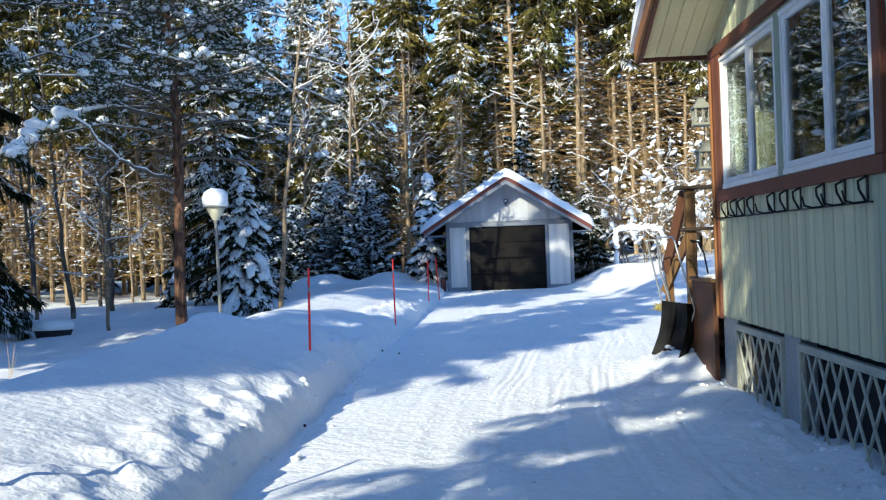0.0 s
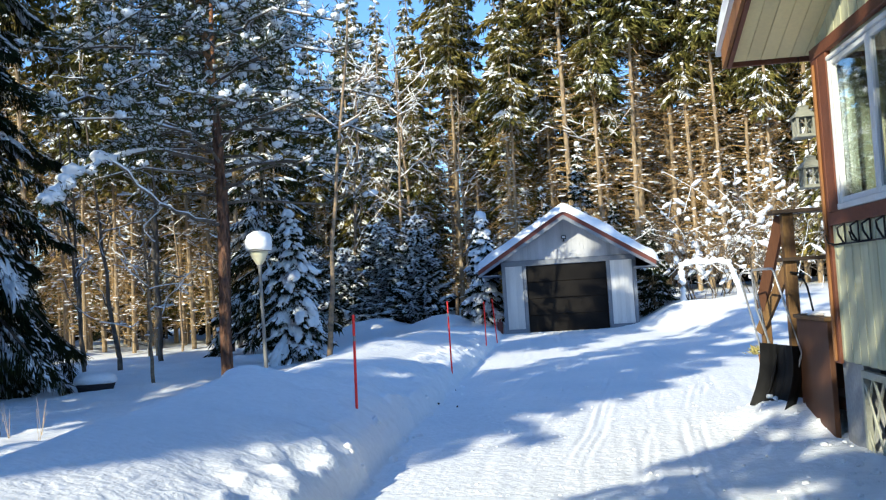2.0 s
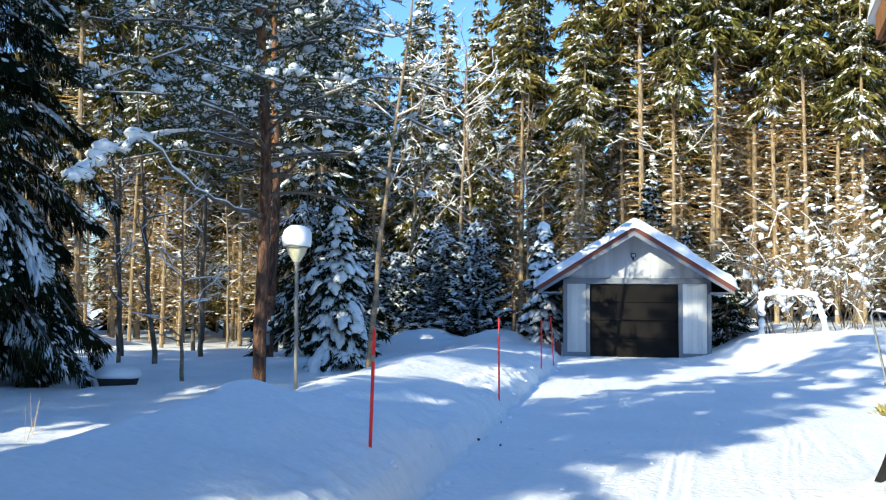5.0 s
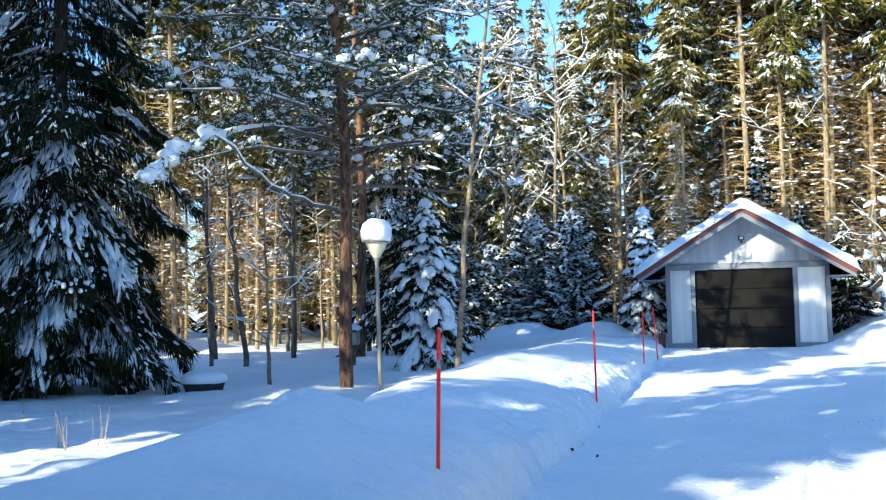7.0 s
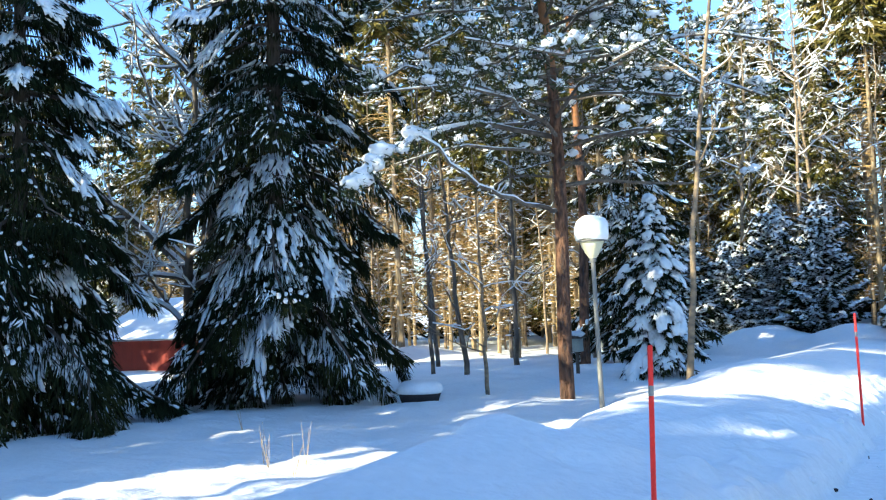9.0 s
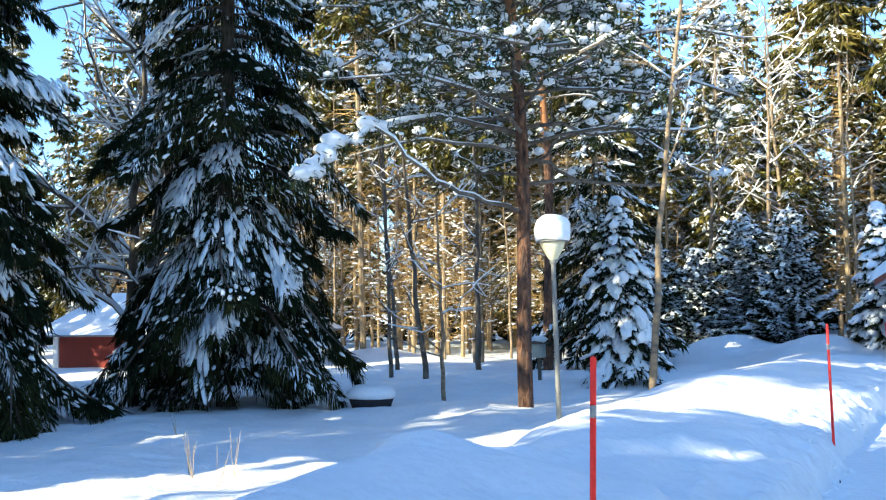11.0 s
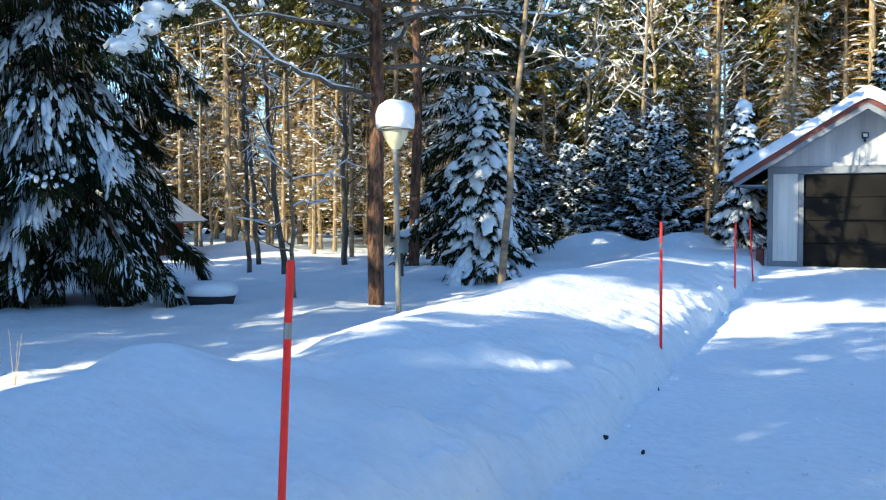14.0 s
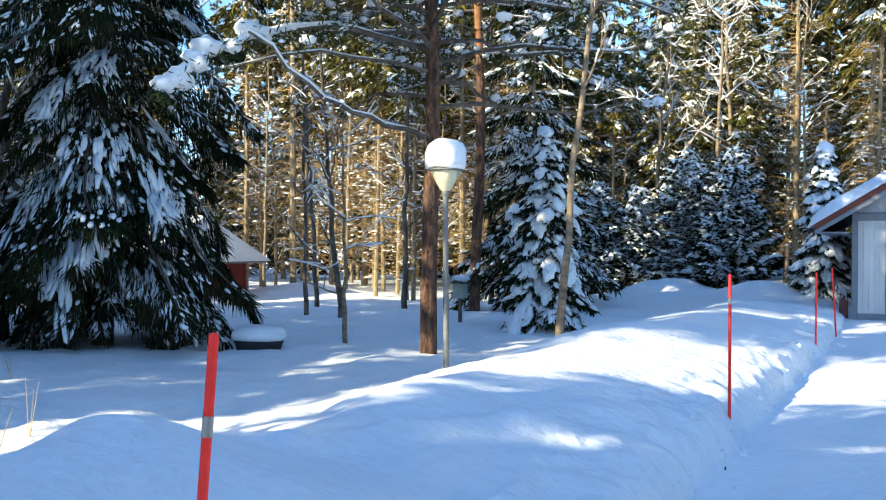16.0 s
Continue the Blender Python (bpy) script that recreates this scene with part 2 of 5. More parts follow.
    def mesh(self, name, mat, smooth=False):
        me = bpy.data.meshes.new(name)
        v = np.concatenate(self.v)
        faces = [a for group in self.f for a in group]
        loops = np.concatenate([a.ravel() for a in faces])
        sizes = np.concatenate([np.full(len(a), a.shape[1]) for a in faces])
        me.vertices.add(len(v)), me.loops.add(len(loops)), me.polygons.add(len(sizes))
        me.vertices.foreach_set("co", v.ravel())
        me.loops.foreach_set("vertex_index", loops)
        me.polygons.foreach_set("loop_start", np.concatenate([[0], np.cumsum(sizes)[:-1]]))
        me.polygons.foreach_set("use_smooth", np.full(len(sizes), smooth))
        me.materials.append(mat)
        me.update(calc_edges=True)
        me.validate()
        return me


def ico(sub):
    bm = bmesh.new()
    bmesh.ops.create_icosphere(bm, subdivisions=sub, radius=1)
    bm.verts.index_update()
    v, f = np.array([q.co[:] for q in bm.verts]), np.array([[q.index for q in face.verts] for face in bm.faces])
    bm.free()
    return v, f


BLOB, BLOB_FINE = ico(1), ico(2)


def part(name, geo, mat, parent, label="", smooth=False, kind=""):
    ob = new(name, geo.mesh(name, mat, smooth))
    ob.parent = parent
    return tagged(ob, label, kind=kind)


def thing(name, label, category, group="", kind="", at=(0, 0, 0)):
    ob = new(name)
    ob.location = at
    ob.empty_display_size = 0.2
    return tagged(ob, label, category, group, kind)


def value_noise(x, y, seed=0):
    """Smooth noise from -1 to 1 on a unit grid."""
    xi, yi = np.floor(x), np.floor(y)
    fx, fy = x - xi, y - yi
    fx, fy = fx * fx * (3 - 2 * fx), fy * fy * (3 - 2 * fy)
    h = lambda a, b: np.modf(np.abs(np.sin(a * 127.1 + b * 311.7 + seed * 74.7) * 43758.5453))[0] * 2 - 1
    return (h(xi, yi) * (1 - fx) + h(xi + 1, yi) * fx) * (1 - fy) + (h(xi, yi + 1) * (1 - fx) + h(xi + 1, yi + 1) * fx) * fy


def ease(a, b, x):
    t = np.clip((x - a) / (b - a), 0, 1)
    return t * t * (3 - 2 * t)


# ---- ground ----
def toe(y):
    return np.interp(y, [-10, 6, 9, 14, 17, 20, 25, 30, 34], [-0.4, -0.35, -0.3, -0.25, -0.2, -0.1, 0.08, 0.12, -0.2])


def height(x, y):
    x, y = np.asarray(x, float), np.asarray(y, float)
    n1, n2, n3 = value_noise(x / 2.3, y / 2.3, 1), value_noise(x / 0.7, y / 0.7, 2), value_noise(x / 0.22, y / 0.22, 3)
    drive = 0.05 + 0.005 * np.clip(y - 12, 0, 22) + 0.010 * n1 + 0.004 * n2 + 0.003 * n3
    # wheel tracks curving in towards the house
    for off, deep in ((1.30, 0.016), (1.39, 0.010), (1.47, 0.014), (2.32, 0.016), (2.41, 0.010), (2.49, 0.014), (0.85, 0.008), (1.92, 0.009), (2.02, 0.007), (2.95, 0.010), (3.04, 0.008)):
        line = off + 0.045 * np.clip(y - 8, 0, 9) ** 1.5 * (0.5 + 0.25 * off) + 0.05 * value_noise(y / 2.1, y * 0 + np.floor(off * 2), 21)
        amount = 1.15 * deep * (0.5 + 0.8 * value_noise(y / 0.8, y * 0 + off, 22)) * ease(2, 4, y) * (1 - ease(15, 19, y))
        drive = drive - amount * np.exp(-((x - line) / 0.026) ** 2) + 0.5 * amount * np.exp(-((x - line - 0.05) / 0.022) ** 2)
    along = x - 0.021 * np.clip(y - 9, 0, 9) ** 1.6
    drive = drive + (0.007 * value_noise(along / 0.09, y / 1.6, 31) + 0.004 * np.clip(value_noise(along / 0.2, y / 0.5, 32) - 0.35, 0, 1)) * ease(0.3, 0.9, x)
    lawn = -0.2 + 0.06 * n1 + 0.03 * n2 + 0.02 * n3 - 0.07 * np.clip(value_noise(x / 0.33, y / 0.33, 41) - 0.25, 0, 1) - 0.008 * np.clip(y - 28, 0, 40) * ease(-9, -13, x)
    lawn = lawn + 0.3 * ease(30, 38, y) * ease(-11, -6, x)
    crest = np.interp(y, [-12, -5, 7, 9.5, 11.5, 12.8, 13.7, 14.6, 15.2, 16, 18, 20, 24, 28, 31, 35], [0.5, 0.7, 0.74, 0.78, 0.88, 0.90, 0.64, 0.66, 0.73, 0.70, 0.66, 0.68, 0.55, 0.46, 0.36, 0.12])
    d0 = toe(y) - x
    d = d0 + (0.05 * value_noise(y / 0.9, y * 0 + 3, 5) + 0.03 * value_noise(y / 0.25, y * 0 + 7, 6)) * (1 - ease(0.15, 0.6, d0))
    # the far side of the bank falls off steeply at first and spreads further along the drive
    back = np.where(d > 1.9, 1.9 + (d - 1.9) / (1 + ease(14, 18, y)), d)
    shape = np.interp(back, [0, 0.06, 0.16, 0.45, 1.0, 1.9, 2.2, 2.5, 3.0, 3.7], [0, 0.24, 0.42, 0.57, 0.78, 1.0, 0.96, 0.66, 0.22, 0])
    rough = ease(0.0, 0.15, d) * (1 - ease(0.5, 1.0, d))
    bank = crest * shape * (1 + 0.06 * n1) + 0.014 * n2 * ease(0.2, 0.8, d) + 0.035 * n3 * rough + 0.05 * np.clip(value_noise(x / 0.11, y / 0.13, 8), 0, 1) * rough
    # clods rolled down the face, hollows where they broke out
    face = ease(0.1, 0.4, d) * (1 - ease(1.2, 2.0, d))
    bank = bank - 0.022 * np.clip(value_noise(x / 0.24, y / 0.3, 9) - 0.45, 0, 1) * face + 0.02 * np.clip(value_noise(x / 0.2, y / 0.22, 10) - 0.5, 0, 1) * face
    base = np.where(d > 0, drive + (lawn - drive) * ease(1.6, 3.2, back), drive)
    z = base + np.where(d > 0, bank, 0)
    # the side of the drive, under the house and beyond it
    near_house = ease(2.7, 3.8, x) * (1 - ease(10.6, 12.0, y)) * (1 - ease(4.6, 5.5, x))
    z = z + near_house * (0.03 + 0.05 * n2 + 0.03 * n3 + 0.03 * np.clip(value_noise(x / 0.13, y / 0.16, 51), 0, 1))
    z = z + 0.24 * np.exp(-((x - 3.9) / 0.6) ** 2 - ((y - 12.3) / 0.9) ** 2) + 0.04 * n2 * np.exp(-((x - 3.7) / 0.8) ** 2 - ((y - 12.0) / 1.5) ** 2)
    z = z + (0.52 * ease(4.4, 6.6, x) + 0.07 * n1) * ease(22, 31, y) * ease(4.2, 5.0, x) + 0.25 * ease(5, 9, x) * ease(11, 16, y)
    # a pressed-up ridge on the bank
    for (ax, ay), (bx, by) in (((-2.4, 13.5), (-1.9, 13.7)), ((-1.9, 13.7), (-1.6, 14.4)), ((-1.6, 14.4), (-1.17, 15.1)), ((-1.17, 15.1), (-1.05, 15.6))):
        u = np.clip(((x - ax) * (bx - ax) + (y - ay) * (by - ay)) / ((bx - ax) ** 2 + (by - ay) ** 2), 0, 1)
        gap = np.hypot(x - ax - u * (bx - ax), y - ay - u * (by - ay))
        z = np.maximum(z, z + 0.055 * np.clip(1 - gap / 0.22, 0, 1) ** 1.5)
    # hollows and a boot hole in the face of the bank
    for hx, hy, hz, ax, ay in ((-0.42, 13.27, 0.20, 0.08, 0.16), (-0.95, 13.6, 0.07, 0.10, 0.35), (-1.35, 12.2, 0.06, 0.2, 0.15), (-0.55, 14.3, 0.07, 0.1, 0.15), (-0.62, 9.2, 0.08, 0.12, 0.2), (-1.5, 10.4, 0.05, 0.25, 0.2), (-0.4, 15.9, 0.05, 0.08, 0.1), (-1.1, 11.2, 0.05, 0.1, 0.3)):
        z = z - hz * np.exp(-((x - hx) / ax) ** 2 - ((y - hy) / ay) ** 2)
    # rounded heaps
    for hx, hy, hz, hr in ((-5.4, 38.6, 0.55, 1.5), (-2.4, 36.5, 0.5, 1.4), (5.3, 31.2, 0.35, 1.0), (-16.2, 15.6, 0.35, 1.3), (-20.5, 40.0, 0.5, 2.0), (-2.45, 12.95, 0.11, 0.38), (-0.82, 16.1, 0.07, 0.3)):
        z = z + hz * np.exp(-(((x - hx) ** 2 + (y - hy) ** 2) / hr ** 2))
    return z


def spread(stops):
    out = []
    for (a, b, step) in stops:
        out.append(np.arange(a, b - 1e-6, step))
    return np.concatenate(out + [[stops[-1][1]]])


gx = spread([(-600, -100, 125), (-100, -40, 6), (-40, -14, 0.8), (-14, -4.5, 0.16), (-4.5, -0.9, 0.06), (-0.9, 0.3, 0.04), (0.3, 4.2, 0.03), (4.2, 9, 0.3), (9, 40, 1.2), (40, 100, 6), (100, 600, 125)])
gy = spread([(-600, -100, 125), (-100, -20, 8), (-20, 3, 0.6), (3, 21, 0.05), (21, 34, 0.14), (34, 50, 0.5), (50, 100, 4), (100, 700, 120)])
GX, GY = np.meshgrid(gx, gy)
GZ = height(GX, GY)
nx, ny = len(gx), len(gy)
idx = np.arange(nx * ny).reshape(ny, nx)
quads = np.stack([idx[:-1, :-1], idx[:-1, 1:], idx[1:, 1:], idx[1:, :-1]], -1).reshape(-1, 4)
ground = Geo().add(np.stack([GX, GY, GZ], -1).reshape(-1, 3), quads)
ground_ob = tagged(new("ground", ground.mesh("ground", SNOW_GROUND, True)), "snow-covered yard with a ploughed drive and a snow bank", "ground", kind="structure")


def ground_z(x, y):
    return float(height(np.array([x]), np.array([y]))[0])


# ---- garage ----
def build_garage():
    g = thing("garage", "small grey boarded garage with a snowy gable roof", "garage")
    x0, x1, y0, y1, zb, zw = 0.18, 4.36, 31.0, 37.0, 0.05, 2.45
    cx, slope, ry0, ry1 = 2.19, 0.632, 30.24, 37.6
    apex_in = zw + (cx - x0) * slope
    # shell
    walls = Geo()
    walls.box(x0 + 0.02, x0 + 0.14, y0 + 0.14, y1, zb, zw), walls.box(x1 - 0.14, x1 - 0.02, y0 + 0.14, y1, zb, zw)
    walls.prism([(x0 + 0.02, zb), (x1 - 0.02, zb), (x1 - 0.02, zw), (cx, apex_in - 0.05), (x0 + 0.02, zw)], y1 - 0.12, y1 - 0.001)
    walls.box(x0 + 0.02, 0.95, y0 + 0.06, y0 + 0.14, zb, zw), walls.box(3.45, x1 - 0.02, y0 + 0.06, y0 + 0.14, zb, zw)
    walls.prism([(x0 + 0.02, 2.25), (x1 - 0.02, 2.25), (x1 - 0.02, zw), (cx, apex_in - 0.05), (x0 + 0.02, zw)], y0 + 0.06, y0 + 0.14)
    part("wall", walls, GARAGE_WALL, g)
    # gable boards
    w = 0.118
    n = int((x1 - x0) / w)
    for i in range(n):
        a = x0 + 0.02 + i * w
        b = a + w - 0.004
        top = lambda q: zw + (min(q - x0, x1 - q)) * slope - 0.10
        part("board", Geo().prism([(a, 2.43), (b, 2.43), (b, top(b)), (a, top(a))], y0 + 0.035 + 0.004 * (i % 3), y0 + 0.058), GARAGE_WALL, g)
    for s, e in ((0.30, 0.83), (3.57, 4.24)):
        k = 5
        for i in range(k):
            a = s + (e - s) * i / k
            part("board", Geo().box(a + 0.001, a + (e - s) / k - 0.002, y0 + 0.03 + 0.005 * (i % 2), y0 + 0.058, 0.28, 2.26), GARAGE_LIGHT, g)
    for s, e in ((x0, 0.295), (0.835, 0.95), (3.45, 3.565), (4.245, x1)):
        part("trim", Geo().box(s, e, y0 - 0.005, y0 + 0.058, zb + 0.03, 2.26, 0.006), GARAGE_TRIM, g)
    part("trim", Geo().box(x0, x1, y0 - 0.012, y0 + 0.058, 2.262, 2.425, 0.006), GARAGE_TRIM, g)
    for s, e in ((0.298, 0.832), (3.568, 4.242)):
        part("plinth", Geo().box(s, e, y0 - 0.002, y0 + 0.056, zb + 0.03, 0.276), GARAGE_TRIM, g)
    # sectional door
    door = part("door", Geo().box(0.952, 3.448, y0 + 0.10, y0 + 0.13, 0.1, 2.255), GARAGE_DOOR, g, "dark closed sectional garage door")
    for i in range(4):
        z = 0.16 + i * 0.523
        part("panel", Geo().box(0.956, 3.444, y0 + 0.075, y0 + 0.099, z, z + 0.515, 0.008), GARAGE_DOOR, door)
    part("handle", Geo().box(2.12, 2.28, y0 + 0.045, y0 + 0.074, 0.72, 0.75, 0.006), IRON, door)
    # roof slabs, soffits and fascias
    ex = 2.70
    ze = apex_in + 0.10 - ex * slope
    za = apex_in + 0.10
    for sgn in (-1, 1):
        e = cx + sgn * ex
        part("roof", Geo().prism([(cx, za - 0.09), (cx, za), (e, ze), (e, ze - 0.09)][::sgn], ry0 + 0.03, ry1), GARAGE_TRIM, g)
        part("fascia", Geo().prism([(cx, za - 0.08), (cx, za + 0.06), (e, ze + 0.06), (e, ze - 0.08)][::sgn], ry0 - 0.005, ry0 + 0.028), RED_FASCIA, g, "weathered red verge board")
        part("verge", Geo().prism([(cx, za - 0.22), (cx, za - 0.085), (e, ze - 0.085), (e, ze - 0.17)][::sgn], ry0 + 0.005, ry0 + 0.03), GARAGE_TRIM, g)
        part("soffit", Geo().prism([(cx + sgn * 2.06, ze - 0.10), (e, ze - 0.10), (e, ze - 0.13), (cx + sgn * 2.06, ze - 0.13)][::sgn], ry0 + 0.03, ry1), GARAGE_TRIM, g)
        part("gutter", Geo().tube([(e + sgn * 0.05, ry0 + 0.02, ze - 0.06), (e + sgn * 0.05, ry1, ze - 0.06)], 0.05, 8), IRON, g)
    # snow on the roof: an uneven slab with rounded edges
    us = np.linspace(-1, 1, 61)
    vs = np.linspace(0, 1, 40)
    U, V = np.meshgrid(us, vs)
    X = cx + U * (ex + 0.13)
    Y = ry0 - 0.08 + V * (ry1 - ry0 + 0.16) + 0.05 * value_noise(X / 0.3, X * 0 + 1, 15) * (1 - V)
    edge = np.minimum(np.minimum(1 - np.abs(U), V * 2.2), (1 - V) * 2.2)
    thick = (0.27 + 0.05 * value_noise(X / 0.5, Y / 0.5, 14)) * np.clip(edge / 0.06, 0, 1) ** 0.5 + 0.05 * value_noise(X / 0.8, Y / 0.8, 12) * ease(0, 0.1, edge) + 0.03 * value_noise(X / 0.2, Y / 0.2, 13)
    under = za + 0.062 - np.sqrt((np.abs(U) * (ex + 0.13)) ** 2 + 0.01) * slope
    top = under + np.maximum(thick, 0.01)
    k = len(us)
    gi = np.arange(U.size).reshape(U.shape)
    f = np.stack([gi[:-1, :-1], gi[:-1, 1:], gi[1:, 1:], gi[1:, :-1]], -1).reshape(-1, 4)
    sn = Geo().add(np.stack([X, Y, top], -1).reshape(-1, 3), f)
    sn.add(np.stack([X, Y, under], -1).reshape(-1, 3), f[:, ::-1])
    sn.add(np.concatenate([np.stack([X[0], Y[0], top[0]], -1), np.stack([X[0], Y[0], under[0]], -1)]), [(i + k, i + k + 1, i + 1, i) for i in range(k - 1)])
    part("snow_layer", sn, SNOW, g, "thick snow on the roof", True)
    # wall light over the door
    lamp = part("wall_light", Geo().box(2.12, 2.26, y0 - 0.10, y0 - 0.03, 3.02, 3.14, 0.01), IRON, g, "small black wall light")
    part("bracket", Geo().box(2.17, 2.21, y0 - 0.07, y0 + 0.03, 2.94, 3.015, 0.006), IRON, lamp)
    part("lens", Geo().box(2.145, 2.235, y0 - 0.107, y0 - 0.101, 3.045, 3.115), STEEL, lamp)
    return g


build_garage()


# ---- house ----
HX, HY = 3.94, 10.95


def roof_z(y):
    return 3.64 + 0.40 * (11.2 - y) if y > 4.5 else 3.64 + 0.40 * (11.2 - 4.5) - 0.40 * (4.5 - y)


def build_house():
    h = thing("house", "pale green boarded house with brown trim", "house")
    y_end = -3.0
    # foundation with two openings
    fz = 0.80
    fd = Geo()
    for a, b in ((10.40, HY - 0.02), (8.56, 8.96), (4.9, 6.2), (y_end, 2.6)):
        fd.box(HX + 0.03, HX + 0.28, a, b, -0.3, fz)
    fd.box(HX + 0.28, 11.0, HY - 0.3, HY - 0.02, -0.3, fz), fd.box(HX + 0.28, 11.0, y_end, y_end + 0.3, -0.3, fz), fd.box(10.7, 11.0, y_end + 0.3, HY - 0.3, -0.3, fz)
    part("foundation", fd, CONCRETE, h, "grey painted concrete foundation")
    # added dark sheets close behind the openings, in place of the shade inside
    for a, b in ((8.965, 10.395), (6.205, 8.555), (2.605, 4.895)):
        part("crawl_space_shade", Geo().box(HX + 0.16, HX + 0.18, a, b, -0.3, fz), SHADE_DARK, h, "dark sheet for the shade in the crawl space")
    part("floor", Geo().box(HX + 0.04, 10.9, y_end + 0.05, HY - 0.05, fz + 0.003, fz + 0.12), CONCRETE, h)
    # lattice panels before the openings
    for a, b in ((8.96, 10.40), (6.2, 8.56), (2.6, 4.9)):
        panel = part("lattice_panel", Geo().box(HX + 0.0, HX + 0.05, a, a + 0.05, 0.0, 0.76).box(HX, HX + 0.05, b - 0.05, b, 0.0, 0.76).box(HX, HX + 0.05, a + 0.05, b - 0.05, 0.70, 0.76).box(HX, HX + 0.05, a + 0.05, b - 0.05, -0.02, 0.03), LATTICE, h, "diamond lattice screen of pale wood")
        step = 0.25
        k = -4
        while a + k * step < b:
            for sgn, xo in ((1, 0.012), (-1, 0.030)):
                p, q = a + k * step, a + k * step + 0.42
                z0, z1 = (0.03, 0.70) if sgn > 0 else (0.70, 0.03)
                t0, t1 = max(0, (a + 0.05 - p) / 0.42), min(1, (b - 0.05 - p) / 0.42)
                if t1 - t0 > 0.05:
                    part("slat", Geo().beam((HX + xo, p + t0 * 0.42, z0 + t0 * (z1 - z0)), (HX + xo, p + t1 * 0.42, z0 + t1 * (z1 - z0)), 0.014, 0.026), LATTICE, panel)
            k += 1
    # wall sheathing round the window group and vertical boards on it
    wy0, wy1, wz0, wz1 = 6.90, 10.56, 2.15, 3.50
    sheath = Geo()
    sheath.box(HX + 0.02, HX + 0.2, y_end, HY - 0.02, 0.82, wz0), sheath.box(HX + 0.02, HX + 0.2, y_end, wy0, wz0, wz1), sheath.box(HX + 0.02, HX + 0.2, wy1, HY - 0.02, wz0, wz1)
    v = [(HX + 0.02, y, z) for y, z in ((y_end, wz1), (HY - 0.02, wz1), (HY - 0.02, roof_z(HY)), (4.5, roof_z(4.5)), (y_end, roof_z(y_end)))]
    sheath.add(v + [(HX + 0.2, y, z) for _, y, z in v], [(0, 1, 2, 3, 4), (9, 8, 7, 6, 5), (0, 5, 6, 1), (1, 6, 7, 2), (2, 7, 8, 3), (3, 8, 9, 4), (4, 9, 5, 0)])
    sheath.box(HX + 0.2, 11.0, HY - 0.2, HY - 0.02, 0.82, 3.6), sheath.box(HX + 0.2, 11.0, y_end, y_end + 0.2, 0.82, 3.2), sheath.box(10.8, 11.0, y_end + 0.2, HY - 0.2, 0.82, 3.6)
    part("wall", sheath, SIDING, h)
    # dark-coloured panels that paint the room's dimness
    part("room_shade", Geo().box(HX + 3.0, HX + 3.1, y_end + 0.3, HY - 0.3, 0.95, 4.2).box(HX + 0.25, HX + 2.99, y_end + 0.3, HY - 0.3, 3.75, 3.85), SHADE_DARK, h, "dark panels for the dimness of the room")
    w = 0.095
    y = HY - 0.03
    i = 0
    while y > 3.2:
        lo, hi = y - w + 0.002, y
        spans = [(0.805 + 0.006 * (i % 2), 2.02)] if hi > 6.8 else [(0.805 + 0.006 * (i % 2), roof_z(lo) - 0.05)]
        if hi > 6.8 and roof_z(lo) - 0.05 > 3.68:
            spans.append((3.665, roof_z(hi) - 0.05))
        for a, b in spans:
            part("board", Geo().box(HX - 0.006 * (i % 2), HX + 0.019, lo, hi, a, b, 0.004), SIDING, h)
        y -= w
        i += 1
    # brown trim
    part("corner_board", Geo().box(HX - 0.03, HX + 0.0, HY - 0.16, HY + 0.02, 0.78, 3.55, 0.006).box(HX + 0.002, HX + 0.12, HY - 0.018, HY + 0.02, 0.78, 3.55, 0.006), BROWN, h, "brown corner board")
    part("corner_batten", Geo().box(HX - 0.055, HX - 0.031, HY - 0.10, HY - 0.05, 0.80, 3.50, 0.006), ORANGE_WOOD, h)
    part("trim", Geo().box(HX - 0.035, HX + 0.019, 6.78, HY + 0.03, 3.552, 3.662, 0.006), BROWN, h, "brown band over the window")
    part("trim", Geo().box(HX - 0.035, HX + 0.019, 6.78, 10.79, 2.022, 2.14, 0.006), BROWN, h, "brown band under the window")
    for a, b in ((10.56, 10.78), (6.78, 6.90)):
        part("trim", Geo().box(HX - 0.03, HX + 0.019, a, b, 2.142, 3.55, 0.006), BROWN, h)
    # windows
    def casement(y0, y1, parent):
        c = part("casement", Geo().box(HX - 0.012, HX + 0.04, y0, y0 + 0.05, 2.20, 3.46, 0.005).box(HX - 0.012, HX + 0.04, y1 - 0.05, y1, 2.20, 3.46, 0.005).box(HX - 0.010, HX + 0.04, y0 + 0.05, y1 - 0.05, 2.20, 2.25, 0.005).box(HX - 0.010, HX + 0.04, y0 + 0.05, y1 - 0.05, 3.41, 3.46, 0.005), WHITE_PAINT, parent)
        p = part("pane", Geo().box(HX + 0.012, HX + 0.018, y0 + 0.05, y1 - 0.05, 2.25, 3.41), GLASS, c)
        p.visible_shadow = False
        q = part("inner_pane", Geo().box(HX + 0.062, HX + 0.066, y0 + 0.03, y1 - 0.03, 2.22, 3.44), GLASS, c)
        q.visible_shadow = False
